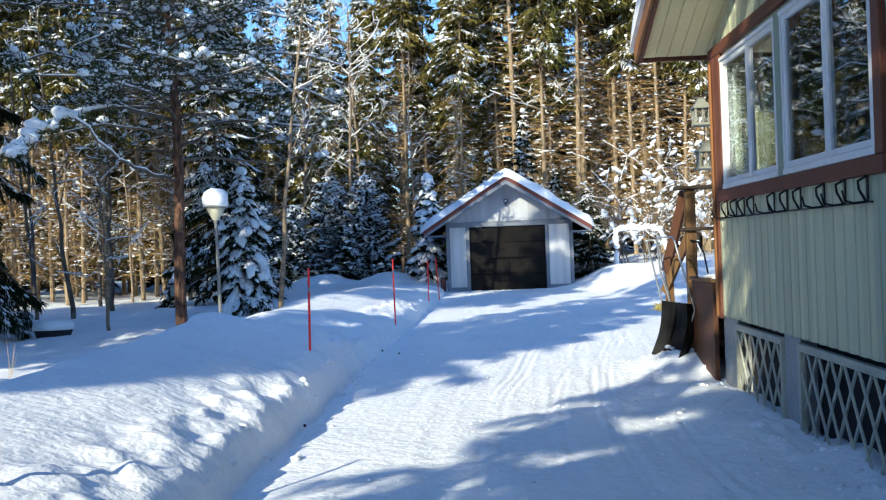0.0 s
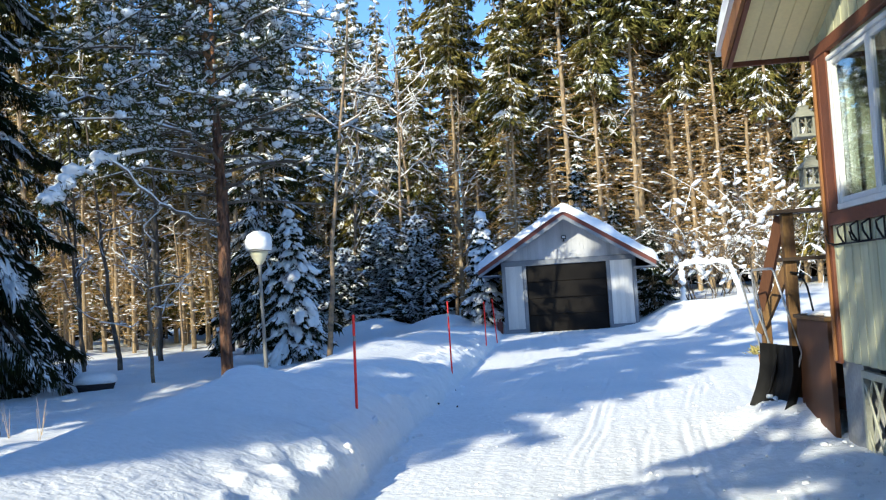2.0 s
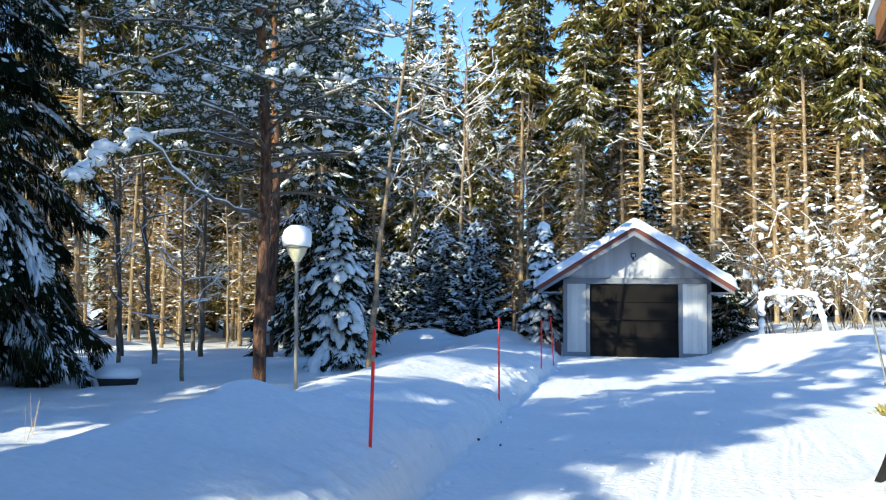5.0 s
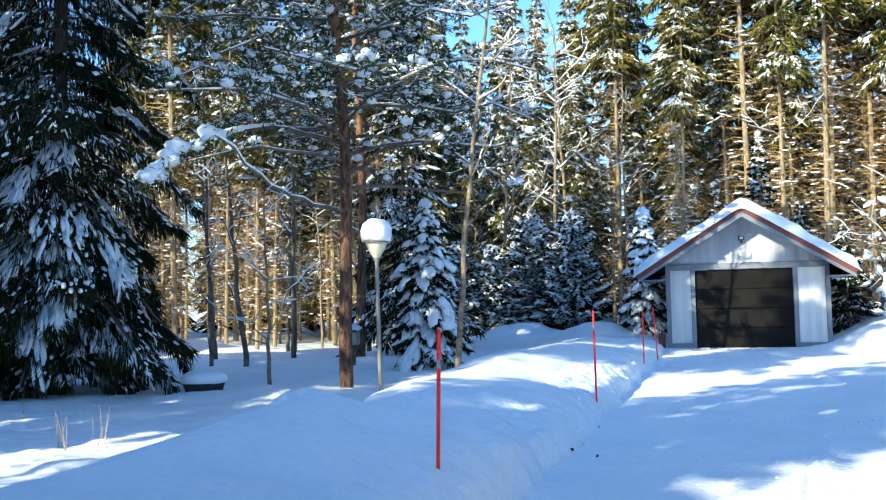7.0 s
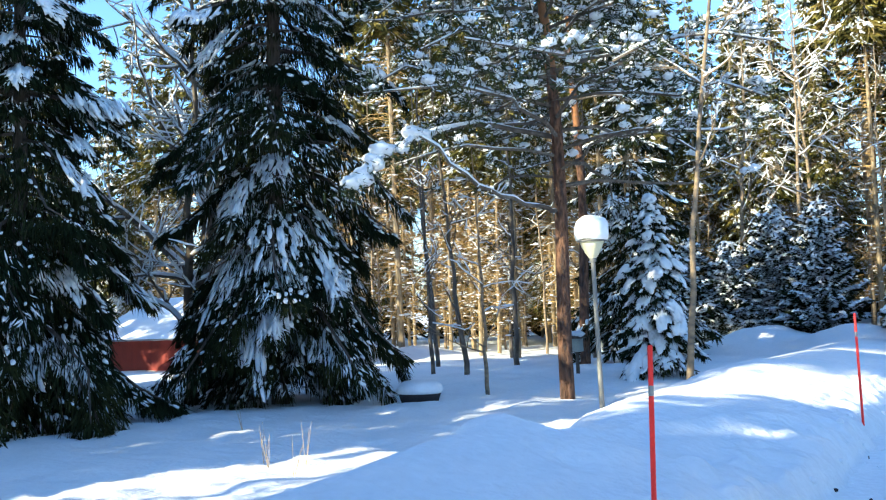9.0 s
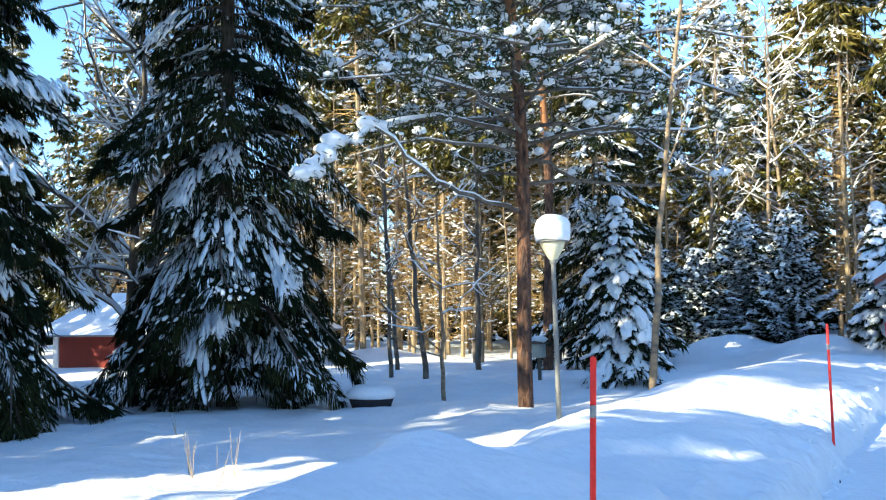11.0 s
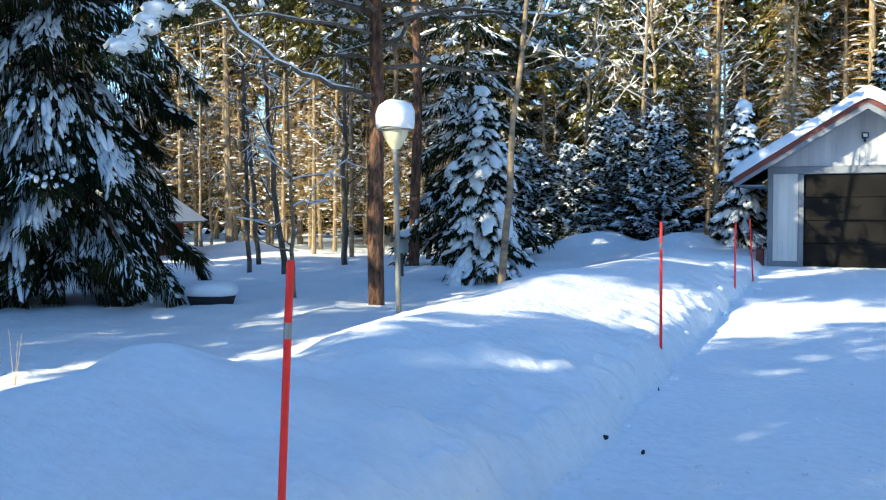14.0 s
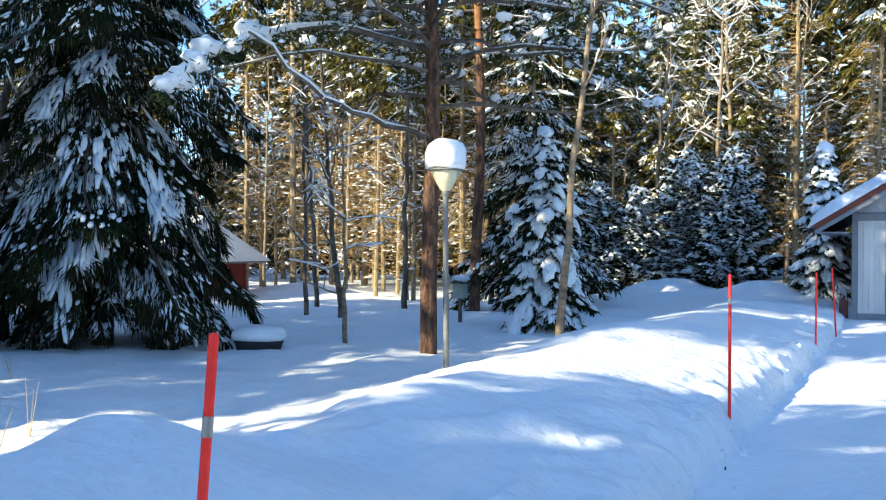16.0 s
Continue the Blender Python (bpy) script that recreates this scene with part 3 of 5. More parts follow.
    for k, (a, split, b) in enumerate(((8.80, 9.62, 10.55), (6.91, 7.72, 8.66))):
        win = part("window", Geo().box(HX - 0.03, HX + 0.1, a, b, 2.145, 2.198, 0.005).box(HX - 0.03, HX + 0.1, a, b, 3.462, 3.50, 0.005).box(HX - 0.02, HX + 0.1, a, a + 0.03, 2.199, 3.461).box(HX - 0.02, HX + 0.1, b - 0.03, b, 2.199, 3.461), WHITE_PAINT, h, "white wooden casement window")
        casement(a + 0.032, split - 0.002, win), casement(split + 0.002, b - 0.032, win)
    part("mullion", Geo().box(HX - 0.025, HX + 0.15, 8.665, 8.795, 2.145, 3.50, 0.005), MULLION, h, "grey-green post between the windows")
    # roof: sloping slab, soffit boards, fascia, snow
    rx0, rx1 = 3.20, 12.0
    def sloped(xa, xb, ya, yb, lift, thick):
        za, zb = roof_z(ya) + lift, roof_z(yb) + lift
        v = [(xa, ya, za), (xb, ya, za), (xb, yb, zb), (xa, yb, zb)]
        return Geo().add(v + [(x, y, z + thick) for x, y, z in v], [(3, 2, 1, 0), (4, 5, 6, 7), (0, 1, 5, 4), (1, 2, 6, 5), (2, 3, 7, 6), (3, 0, 4, 7)])
    for ya, yb in ((11.2, 4.5), (-3.6, 4.4999)):
        part("roof", sloped(rx0, rx1, ya, yb, 0.03, 0.12), BROWN, h)
        for k in range(6):
            a = rx0 + 0.05 + k * 0.135
            part("soffit_board", sloped(a, a + 0.129, ya - 0.04 * np.sign(ya - yb), yb, 0.004 + 0.002 * (k % 2), 0.022), SOFFIT, h)
        part("fascia", sloped(rx0 - 0.035, rx0 - 0.002, ya, yb, -0.03, 0.20), ORANGE_WOOD, h, "brown rake board")
        part("fascia", sloped(rx0 + 0.004, rx0 + 0.045, ya - 0.02 * np.sign(ya - yb), yb, -0.045, 0.07), BROWN, h)
    part("eave_board", Geo().box(rx0, rx1, 11.20, 11.23, roof_z(11.2) - 0.02, roof_z(11.2) + 0.16, 0.005), BROWN, h)
    rs = np.linspace(0, 1, 40)
    cs = np.linspace(0, 1, 30)
    R, C = np.meshgrid(rs, cs)
    Y, X = 11.3 - R * 6.8, rx0 - 0.07 + C ** 2 * 9
    e = np.minimum(np.minimum(R * 3, C * 3), 1)
    T = np.maximum(0.34 * np.clip(e / 0.2, 0, 1) ** 0.5 + 0.03 * value_noise(X / 0.6, Y / 0.6, 4), 0.02)
    Z = 3.64 + 0.40 * (11.2 - Y) + 0.16
    gi = np.arange(R.size).reshape(R.shape)
    f = np.stack([gi[:-1, :-1], gi[:-1, 1:], gi[1:, 1:], gi[1:, :-1]], -1).reshape(-1, 4)
    snow = Geo().add(np.stack([X, Y, Z + T], -1).reshape(-1, 3), f)
    snow.add(np.stack([X, Y, Z - 0.005], -1).reshape(-1, 3), f[:, ::-1])
    part("snow_layer", snow, SNOW, h, "thick snow on the roof", True)
    return h


build_house()


def build_hook_rail():
    r = thing("hook_rail", "black iron rail of wall hooks under the window", "hook rail", at=(HX, 7.0, 1.80))
    r.location = (0, 0, 0)
    part("rail", Geo().tube([(HX - 0.02, 6.98, 1.845), (HX - 0.02, 10.93, 1.845)], 0.008, 6), IRON, r)
    for y, arm in ((7.05, 1), (7.42, 1), (7.80, 1), (8.30, 0), (8.62, 1), (8.95, 1), (9.55, 0), (9.85, 1), (10.12, 0), (10.45, 1)):
        hook = part("hook", Geo().beam((HX - 0.018, y, 2.03), (HX - 0.018, y, 1.845), 0.008, 0.022), IRON, r, "black iron hook with a bowed strap")
        bow = [(HX - 0.018, y + 0.004, 2.02), (HX - 0.075, y + 0.012, 1.985), (HX - 0.07, y + 0.012, 1.93), (HX - 0.03, y + 0.006, 1.85)]
        part("strap", Geo().tube(bow, 0.009, 6, True), IRON, hook)
        if arm:
            part("prong", Geo().tube([(HX - 0.02, y, 1.85), (HX - 0.10, y + 0.02, 1.842), (HX - 0.155, y + 0.03, 1.86), (HX - 0.17, y + 0.035, 1.93)], [0.009, 0.009, 0.008, 0.007], 6), IRON, hook)


build_hook_rail()


# ---- porch beyond the corner ----
def build_porch():
    p = thing("porch", "brown wooden porch side with posts and shelves", "porch")
    part("side_panel", Geo().box(3.88, 3.93, 11.0, 11.99, 0.0, 1.15, 0.005), PANEL_WOOD, p, "brown plywood side panel")
    part("end_panel", Geo().box(3.932, 4.5, 11.93, 11.98, 0.0, 1.15, 0.005), PANEL_WOOD, p)
    part("rail_cap", Geo().box(3.855, 4.5, 10.98, 12.02, 1.152, 1.19, 0.006), SHADED_WOOD, p)
    part("snow_cap", Geo().blobs([(4.05 + 0.09 * (i % 4), 11.15 + 0.1 * i, 1.2) for i in range(8)], [(0.16, 0.13, 0.035)] * 8, np.random.default_rng(4), True, np.zeros(8)), SNOW, p, "snow on the rail", True)
    part("post", Geo().box(3.97, 4.09, 12.56, 12.68, 0.1, 2.26, 0.008), SHADED_WOOD, p, "stained wooden post")
    part("post", Geo().box(3.78, 3.88, 13.0, 13.1, 0.1, 1.42, 0.008), SHADED_WOOD, p, "short stained wooden post")
    part("shelf", Geo().box(3.86, 4.9, 12.50, 12.78, 2.262, 2.305, 0.006), SHELF_WOOD, p, "dark shelf board")
    part("shelf", Geo().box(3.93, 4.9, 12.50, 12.78, 1.74, 1.78, 0.006), SHELF_WOOD, p, "dark shelf board")
    part("brace", Geo().beam((4.0, 12.74, 2.24), (3.78, 13.02, 1.22), 0.05, 0.13), PANEL_WOOD, p, "slanting dark brace")
    part("brace", Geo().beam((4.02, 12.72, 1.66), (3.76, 13.05, 0.95), 0.05, 0.11), SHADED_WOOD, p, "slanting stained brace")
    part("post", Geo().box(4.90, 5.02, 12.56, 12.68, 0.2, 2.3, 0.008), SHADED_WOOD, p)
    part("deck", Geo().box(HX + 0.1, 6.5, HY + 0.1, 12.9, 0.3, 0.42, 0.01), PANEL_WOOD, p)


build_porch()


def build_lantern(x, y, z, top):
    l = thing("lantern", "grey-white metal lantern with a pitched roof, hanging", "lantern", "lanterns on the porch")
    r = 0.085
    part("base", Geo().box(x - r - 0.01, x + r + 0.01, y - r - 0.01, y + r + 0.01, z, z + 0.022, 0.006), LANTERN_PAINT, l)
    part("bottom_tray", Geo().box(x - r + 0.01, x + r - 0.01, y - r + 0.01, y + r - 0.01, z + 0.023, z + 0.035), LANTERN_PAINT, l)
    for dx in (-1, 1):
        for dy in (-1, 1):
            part("corner_post", Geo().box(x + dx * 0.073 - 0.011, x + dx * 0.073 + 0.011, y + dy * 0.073 - 0.011, y + dy * 0.073 + 0.011, z + 0.022, z + 0.19), LANTERN_PAINT, l)
    for dx, dy in ((0, -1), (0, 1), (-1, 0), (1, 0)):
        cx, cy = x + dx * 0.073, y + dy * 0.073
        part("glazing_bar", Geo().box(cx - 0.006, cx + 0.006, cy - 0.006, cy + 0.006, z + 0.035, z + 0.19), LANTERN_PAINT, l)
        for sgn in (-1, 1):
            part("ornament", Geo().beam((cx - sgn * 0.045 * abs(dy), cy - sgn * 0.045 * abs(dx), z + 0.06), (cx + sgn * 0.045 * abs(dy), cy + sgn * 0.045 * abs(dx), z + 0.165), 0.007, 0.007), LANTERN_PAINT, l)
    part("candle", Geo().lathe([(0.001, z + 0.035), (0.03, z + 0.035), (0.03, z + 0.10), (0.001, z + 0.105)], x, y, 10), WHITE_PAINT, l)
    roof = Geo()
    for (r0, z0), (r1, z1) in (((0.098, 0.19), (0.098, 0.205)), ((0.098, 0.205), (0.045, 0.265)), ((0.045, 0.265), (0.045, 0.295)), ((0.05, 0.295), (0.012, 0.315))):
        roof.lathe([(r0 * 1.414, z + z0), (r1 * 1.414, z + z1)], 0, 0, 4)
    for v in roof.v:
        v[:, 0], v[:, 1] = x + (v[:, 0] - v[:, 1]) * 0.7071, y + (v[:, 0] + v[:, 1]) * 0.7071
    part("roof", roof, LANTERN_PAINT, l)
    part("chain", Geo().tube([(x, y, z + 0.312), (x + 0.004, y, (z + 0.312 + top) / 2), (x, y, top)], 0.005, 5), IRON, l)


build_lantern(3.86, 11.16, 2.88, 3.66)
build_lantern(3.89, 11.16, 2.40, 2.88)


def build_snow_scoop():
    s = thing("snow_scoop", "black plastic snow scoop with steel tube handle, leaning on porch", "snow shovel")
    low, high = Vector((3.69, 12.24, 0.18)), Vector((3.82, 12.18, 0.86))
    across = Vector((0.20, -0.78, 0.0)).normalized()
    up = high - low
    out = across.cross(up).normalized()
    out = out if out.x < 0 else -out
    us, vs = np.linspace(-1, 1, 21), np.linspace(0, 1, 10)

    def pan(off):
        pts = []
        for v in vs:
            for u in us:
                wall = 0.14 * max(0.0, (abs(u) - 0.72) / 0.28) ** 1.6
                rib = 0.016 * math.cos(u * 7.5) ** 6
                deep = wall + rib - 0.05 * math.sin(v * 3.1) + off
                pts.append(tuple(low + up * v + across * (u * (0.37 + 0.03 * (1 - v)) * (1 - 0.10 * (abs(u) > 0.75))) + out * deep))
        return pts
    k, n = len(us), len(vs)
    f = [(i * k + j, i * k + j + 1, (i + 1) * k + j + 1, (i + 1) * k + j) for i in range(n - 1) for j in range(k - 1)]
    a, b = pan(0), pan(-0.012)
    g = Geo().add(a, f).add(b, [q[::-1] for q in f])
    rim = [i * k for i in range(n)] + [(n - 1) * k + j for j in range(1, k)] + [i * k + k - 1 for i in range(n - 2, -1, -1)] + list(range(k - 2, -1, -1))
    g.add([a[i] for i in rim] + [b[i] for i in rim], [(i, i + 1, i + 1 + len(rim), i + len(rim)) for i in range(len(rim) - 1)])
    part("pan", g, PLASTIC, s, "black ribbed plastic pan", True)
    for u in (-0.24, 0.24):
        part("rib", Geo().tube([tuple(low + up * v + across * (u * (1.25 - 0.5 * v)) + out * (0.02 - 0.05 * math.sin(v * 3.1))) for v in (0.03, 0.3, 0.6, 0.85)], [0.010, 0.016, 0.016, 0.010], 6), PLASTIC, s)
    edge = [tuple(low + across * q + out * 0.012) for q in (-0.3, 0.0, 0.3)]
    part("wear_edge", Geo().tube(edge, 0.014, 6), STEEL, s, "worn metal edge")
    left, right = low + up * 0.9 - across * 0.30, low + up * 0.9 + across * 0.30
    grip_left, grip_right = (3.55, 12.35, 1.64), (3.68, 11.95, 1.64)
    tube = [tuple(left), tuple(left + Vector((-0.12, 0.03, 0.45))), grip_left, tuple(Vector(grip_left) + Vector((0.01, -0.03, 0.03))), tuple(Vector(grip_right) + Vector((-0.01, 0.03, 0.03))), grip_right, tuple(right + Vector((-0.10, 0.0, 0.40))), tuple(right), tuple(low + up * 0.35 + across * 0.26 + out * 0.03)]
    part("handle", Geo().tube(tube, 0.012, 8), STEEL, s, "bent steel tube handle", True)
    rng = np.random.default_rng(8)
    part("caked_snow", Geo().blobs([tuple(low + up * rng.uniform(0.03, 0.2) + across * rng.uniform(-0.25, 0.25) + out * 0.02) for _ in range(14)], rng.uniform(0.012, 0.04, (14, 1)) * (1, 1, 0.7), rng, True), SNOW, s, "", True, kind="stuff")


build_snow_scoop()


def build_tools():
    t = thing("snow_pusher", "snow pusher with a long pale handle leaning on the porch", "snow shovel")
    part("shaft", Geo().tube([(3.74, 12.70, 0.35), (3.64, 12.66, 0.9), (3.47, 12.55, 1.60), (3.48, 12.53, 1.64), (3.57, 12.50, 1.64), (3.60, 12.52, 1.60), (3.74, 12.66, 0.9), (3.80, 12.70, 0.35)], 0.011, 8), STEEL, t, "looped pale metal shaft", True)
    part("blade", Geo().box(3.60, 3.98, 12.68, 12.71, 0.10, 0.40, 0.01), PLASTIC, t)
    b = thing("broom", "yellow-bristled broom standing on its handle", "broom", at=(0.20, 0, 0))
    part("shaft", Geo().tube([(3.52, 12.86, 0.15), (3.50, 12.92, 0.72)], 0.013, 8), ORANGE_WOOD, b)
    rng = np.random.default_rng(3)
    n = 60
    root = np.array((3.50, 12.90, 0.74)) + rng.normal(0, 0.045, (n, 3)) * (1, 0.6, 0.4)
    part("bristles", Geo().blades(root, rng.normal(0, 0.4, (n, 3)) + (-0.6, 0, 0.6), rng.uniform(0.07, 0.13, n), np.full(n, 0.012), rng), LICHEN, b, "yellowish bristles")
    c = thing("dark_cable", "dark cable hanging on the porch post", "cable")
    part("loop", Geo().tube([(4.0, 12.53, 1.62), (4.10, 12.52, 1.60), (4.16, 12.5, 1.45), (4.20, 12.5, 1.2), (4.24, 12.48, 0.95)], 0.012, 6), IRON, c)


build_tools()


# ---- stakes and lamp ----
def build_stake(x, y, z0, z1, lean=(0, 0), tape=None):
    s = thing("marker_stake", "red plastic snow-marker stake in the snow bank", "stake", "marker stakes along the drive")
    p = lambda z: (x + lean[0] * (z - z0), y + lean[1] * (z - z0), z)
    part("rod", Geo().tube([p(z0 - 0.25), p(z0), p(z1 - 0.01), p(z1)], [0.0145, 0.0145, 0.0145, 0.010], 10), STAKE, s, "", True)
    if tape:
        part("tape_band", Geo().tube([p(tape), p(tape + 0.055)], 0.0157, 10), TAPE, s, "grey reflective band")


build_stake(-1.09, 5.4, 0.55, 1.40, (0.0, 0.05), 1.15)
build_stake(-0.666, 11.56, 0.50, 1.465, (0.0, 0.1), 1.19)
build_stake(-0.275, 17.77, 0.18, 1.465, (-0.015, 0.08), 1.2)
build_stake(-0.03, 24.0, 0.36, 1.33, (0.0, 0.03))
build_stake(0.10, 26.5, 0.42, 1.35, (-0.06, 0.0))


def build_yard_lamp(x, y, lift=0.0):
    l = thing("yard_lamp", "yard lamp on a grey pole with a tall snow cap", "lamp post", at=(0, 0, lift))
    z = ground_z(x, y) - lift
    part("pole", Geo().tube([(x + 0.03, y, z - 0.2), (x, y, 2.42)], [0.042, 0.036], 12), LAMP_POLE, l, "grey metal pole", True)
    part("collar", Geo().lathe([(0.037, 2.36), (0.055, 2.38), (0.055, 2.44), (0.04, 2.45)], x, y, 14), LAMP_POLE, l, "", True)
    part("shade", Geo().lathe([(0.045, 2.42), (0.075, 2.45), (0.125, 2.53), (0.175, 2.63), (0.195, 2.69), (0.195, 2.70), (0.001, 2.702)], x, y, 20), LAMP_GLASS, l, "cream conical glass shade", True)
    part("hood", Geo().lathe([(0.001, 2.703), (0.25, 2.703), (0.25, 2.715), (0.12, 2.76), (0.001, 2.77)], x, y, 20), LAMP_POLE, l, "", True)
    prof = [(0.001, 2.772), (0.22, 2.72), (0.262, 2.735), (0.278, 2.82), (0.272, 2.96), (0.235, 3.06), (0.14, 3.105), (0.001, 3.115)]
    g = Geo().lathe(prof, x, y, 22)
    v = g.v[0]
    v[:, :2] += 0.025 * np.stack([value_noise(v[:, 0] * 5, v[:, 2] * 5, 2), value_noise(v[:, 1] * 5, v[:, 2] * 5, 3)], -1)
    v[:, 2] += 0.03 * value_noise(v[:, 0] * 4, v[:, 1] * 4, 4) + 0.10 * (v[:, 0] - x) * (v[:, 2] > 2.9)
    part("snow_cap", g, SNOW, l, "tall rounded snow cap", True)


build_yard_lamp(-4.45, 20.73)
build_yard_lamp(11.2, 33.5, 0.75)


def build_bird_feeder(x, y):
    f = thing("bird_feeder", "small grey wooden bird feeder on a post", "bird feeder")
    z = ground_z(x, y)
    part("post", Geo().box(x - 0.04, x + 0.04, y - 0.04, y + 0.04, z - 0.2, z + 0.62, 0.005), GREY_BARK, f)
    part("box", Geo().box(x - 0.14, x + 0.14, y - 0.14, y + 0.14, z + 0.622, z + 0.98, 0.008), LATTICE, f)
    part("roof", Geo().prism([(x - 0.22, z + 0.982), (x + 0.22, z + 0.982), (x, z + 1.12)], y - 0.2, y + 0.2), GREY_BARK, f)
    part("snow_cap", Geo().blobs([(x, y, z + 1.10)], [(0.24, 0.22, 0.10)], np.random.default_rng(2), True), SNOW, f, "snow on the roof", True)


build_bird_feeder(-8.6, 30.0)


def build_canister(x, y):
    c = thing("canister", "small red canister standing beside the garage", "canister")
    z = ground_z(x, y)
    part("body", Geo().box(x - 0.09, x + 0.09, y - 0.08, y + 0.08, z - 0.05, z + 0.36, 0.02), RED_FASCIA, c)
    part("spout", Geo().tube([(x, y, z + 0.36), (x + 0.02, y, z + 0.44)], 0.03, 8), RED_FASCIA, c)


build_canister(0.02, 31.2)


# ---- trees ----
def spruce(name, label, h, radius, crown_from, seed, branches=110, twigs=70, snow=1.0, droop=0.55, twig=0.42, width=0.05, trunk=None, dead=0, power=0.85,
           needle=None, hang=0.9, top_ball=0.0, fine=False, load=1.0, dust=0.06, grain=0.075, frost=0.5, bark=None, curtain=1.0):
    """A spruce: tapering trunk, tiers of sagging boughs hung with sprays, snow lying on the boughs."""
    rng = np.random.default_rng(seed)
    t = thing(name, label, "tree")
    r0 = trunk or 0.011 * h + 0.03
    zs = np.linspace(-0.3, h, 9)
    wob = 0.008 * h
    pts = np.stack([wob * np.sin(zs / h * 3 + seed) * 0.5, wob * np.cos(zs / h * 2.3 + seed) * 0.5 - wob * 0.5 * math.cos(seed), zs], -1)
    tr = Geo().tube(pts, r0 * (1 - np.clip(zs, 0, h) / h) ** 0.8 + 0.012, 8, False)
    centre = lambda z: np.stack([np.interp(z, zs, pts[:, 0]), np.interp(z, zs, pts[:, 1]), z], -1)
    # boughs
    zb = crown_from + (h - crown_from) * np.sort(rng.uniform(0, 1, branches) ** 1.15)
    rel = (zb - crown_from) / (h - crown_from)
    L = radius * (1 - rel) ** power * rng.uniform(0.45, 1.15, branches) + 0.06
    L *= np.clip(0.55 + rel * 6, 0.55, 1.0)
    az = np.arange(branches) * 2.399 + rng.uniform(-0.5, 0.5, branches)
    out = np.stack([np.cos(az), np.sin(az), 0 * az], -1)
    side = np.stack([-np.sin(az), np.cos(az), 0 * az], -1)
    lift = 0.30 * rel + rng.uniform(-0.10, 0.10, branches)
    phase = rng.uniform(0, 6.28, branches)
    sag = droop * (1.05 - 0.7 * rel) * rng.uniform(0.7, 1.3, branches)

    def along(i, s):
        p = centre(zb[i]) + out[i] * (L[i] * s * (1 - (0.0 if curtain == 1.0 else 0.24) * s * s))[:, None]
        p += side[i] * (0.07 * L[i] * s * np.sin(s * 5.0 + phase[i]))[:, None]
        p[:, 2] += 0.045 * L[i] * s * np.sin(s * 8.0 + 2 * phase[i])
        p[:, 2] += L[i] * (lift[i] * s - sag[i] * s ** 1.7 + (0.22 if curtain == 1.0 else 0.7) * sag[i] * np.clip(s - 0.7, 0, 1))
        return p
    for i in range(0, branches):
        s = np.linspace(0, 1, 4)
        tr.tube(along(np.full(4, i), s), (0.006 + 0.013 * L[i]) * (1 - 0.8 * s), 3, False)
    dry, dry_snow = Geo(), []
    for _ in range(dead):
        z, a = rng.uniform(1.0, max(crown_from, 1.5)), rng.uniform(0, 6.28)
        ln = rng.uniform(0.5, 2.0)
        c = centre(np.array([z]))[0]
        dry_snow.append(c + ln * rng.uniform(0.3, 0.8) * np.array((math.cos(a), math.sin(a), -0.05)) + (0, 0, 0.02))
        dry.tube([c, c + ln * 0.5 * np.array((math.cos(a), math.sin(a), rng.uniform(0.0, 0.3))), c + ln * np.array((math.cos(a + 0.1), math.sin(a + 0.1), rng.uniform(-0.4, 0.0)))], [0.015, 0.011, 0.005], 3, False)
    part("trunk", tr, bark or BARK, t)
    if dead:
        part("dry_branchwork", dry, DEAD_TWIG, t, "dry brown lower twigs", kind="stuff")
    # sprays
    per = np.maximum(6, (twigs * L / L.mean()).astype(int))
    i = np.repeat(np.arange(branches), per)
    n = len(i)
    s = rng.uniform(0.08, 1.0, n) ** 0.8
    root = along(i, s)
    sgn = rng.choice((-1, 1), n)
    reach = (0.30 * L[i] * (1 - s) ** 0.7 + 0.05) * rng.uniform(0, 1, n)
    root = root + side[i] * (sgn * reach)[:, None]
    root[:, 2] -= reach * 0.35 + rng.uniform(0, 0.04, n)
    way = out[i] * rng.uniform(0.1, 0.9, n)[:, None] + side[i] * (sgn * rng.uniform(0.1, 0.9, n))[:, None]
    way *= curtain
    way[:, 2] -= rng.uniform(0.1, 1.0, n) * hang * (1.25 - 0.6 * rel[i])
    length = twig * rng.uniform(0.5, 1.25, n) * (0.55 + 0.5 * (1 - rel[i]))
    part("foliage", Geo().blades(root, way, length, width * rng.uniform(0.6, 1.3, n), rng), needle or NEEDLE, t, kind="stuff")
    # snow lying along the boughs in sagging tongues
    sn = Geo()
    for j in range(branches if fine else 0):
        # a pad of many small lumps draped over the outer part of a bough, fingered at its edges
        lump = load > 1.7
        if rng.uniform() > (0.9 if lump else 0.24 * min(1.6, snow)):
            continue
        k = int(3 + 5 * L[j]) if lump else int(10 + 18 * min(L[j], 2.6))
        s0, lean_side = rng.uniform(0.35, 0.92), rng.normal(0, 0.10)
        ss = np.clip(s0 + rng.normal(0, 0.11, k), 0.12, 1.03)
        off = (lean_side + rng.normal(0, 0.085, k)) * L[j] * (1.3 - ss) if lump else (lean_side + rng.choice((-0.16, -0.08, 0.0, 0.08, 0.16), k) + rng.normal(0, 0.015, k)) * L[j] * (1.25 - ss)
        p = along(np.full(k, j), ss) + side[j] * off[:, None]
        p[:, 2] += 0.03 - 0.55 * np.abs(off) - rng.uniform(0, 0.05, k)
        w = load * (0.020 + 0.015 * min(L[j], 2.6)) * rng.uniform(0.45, 1.2, k) * (1.25 if lump else 1.0)
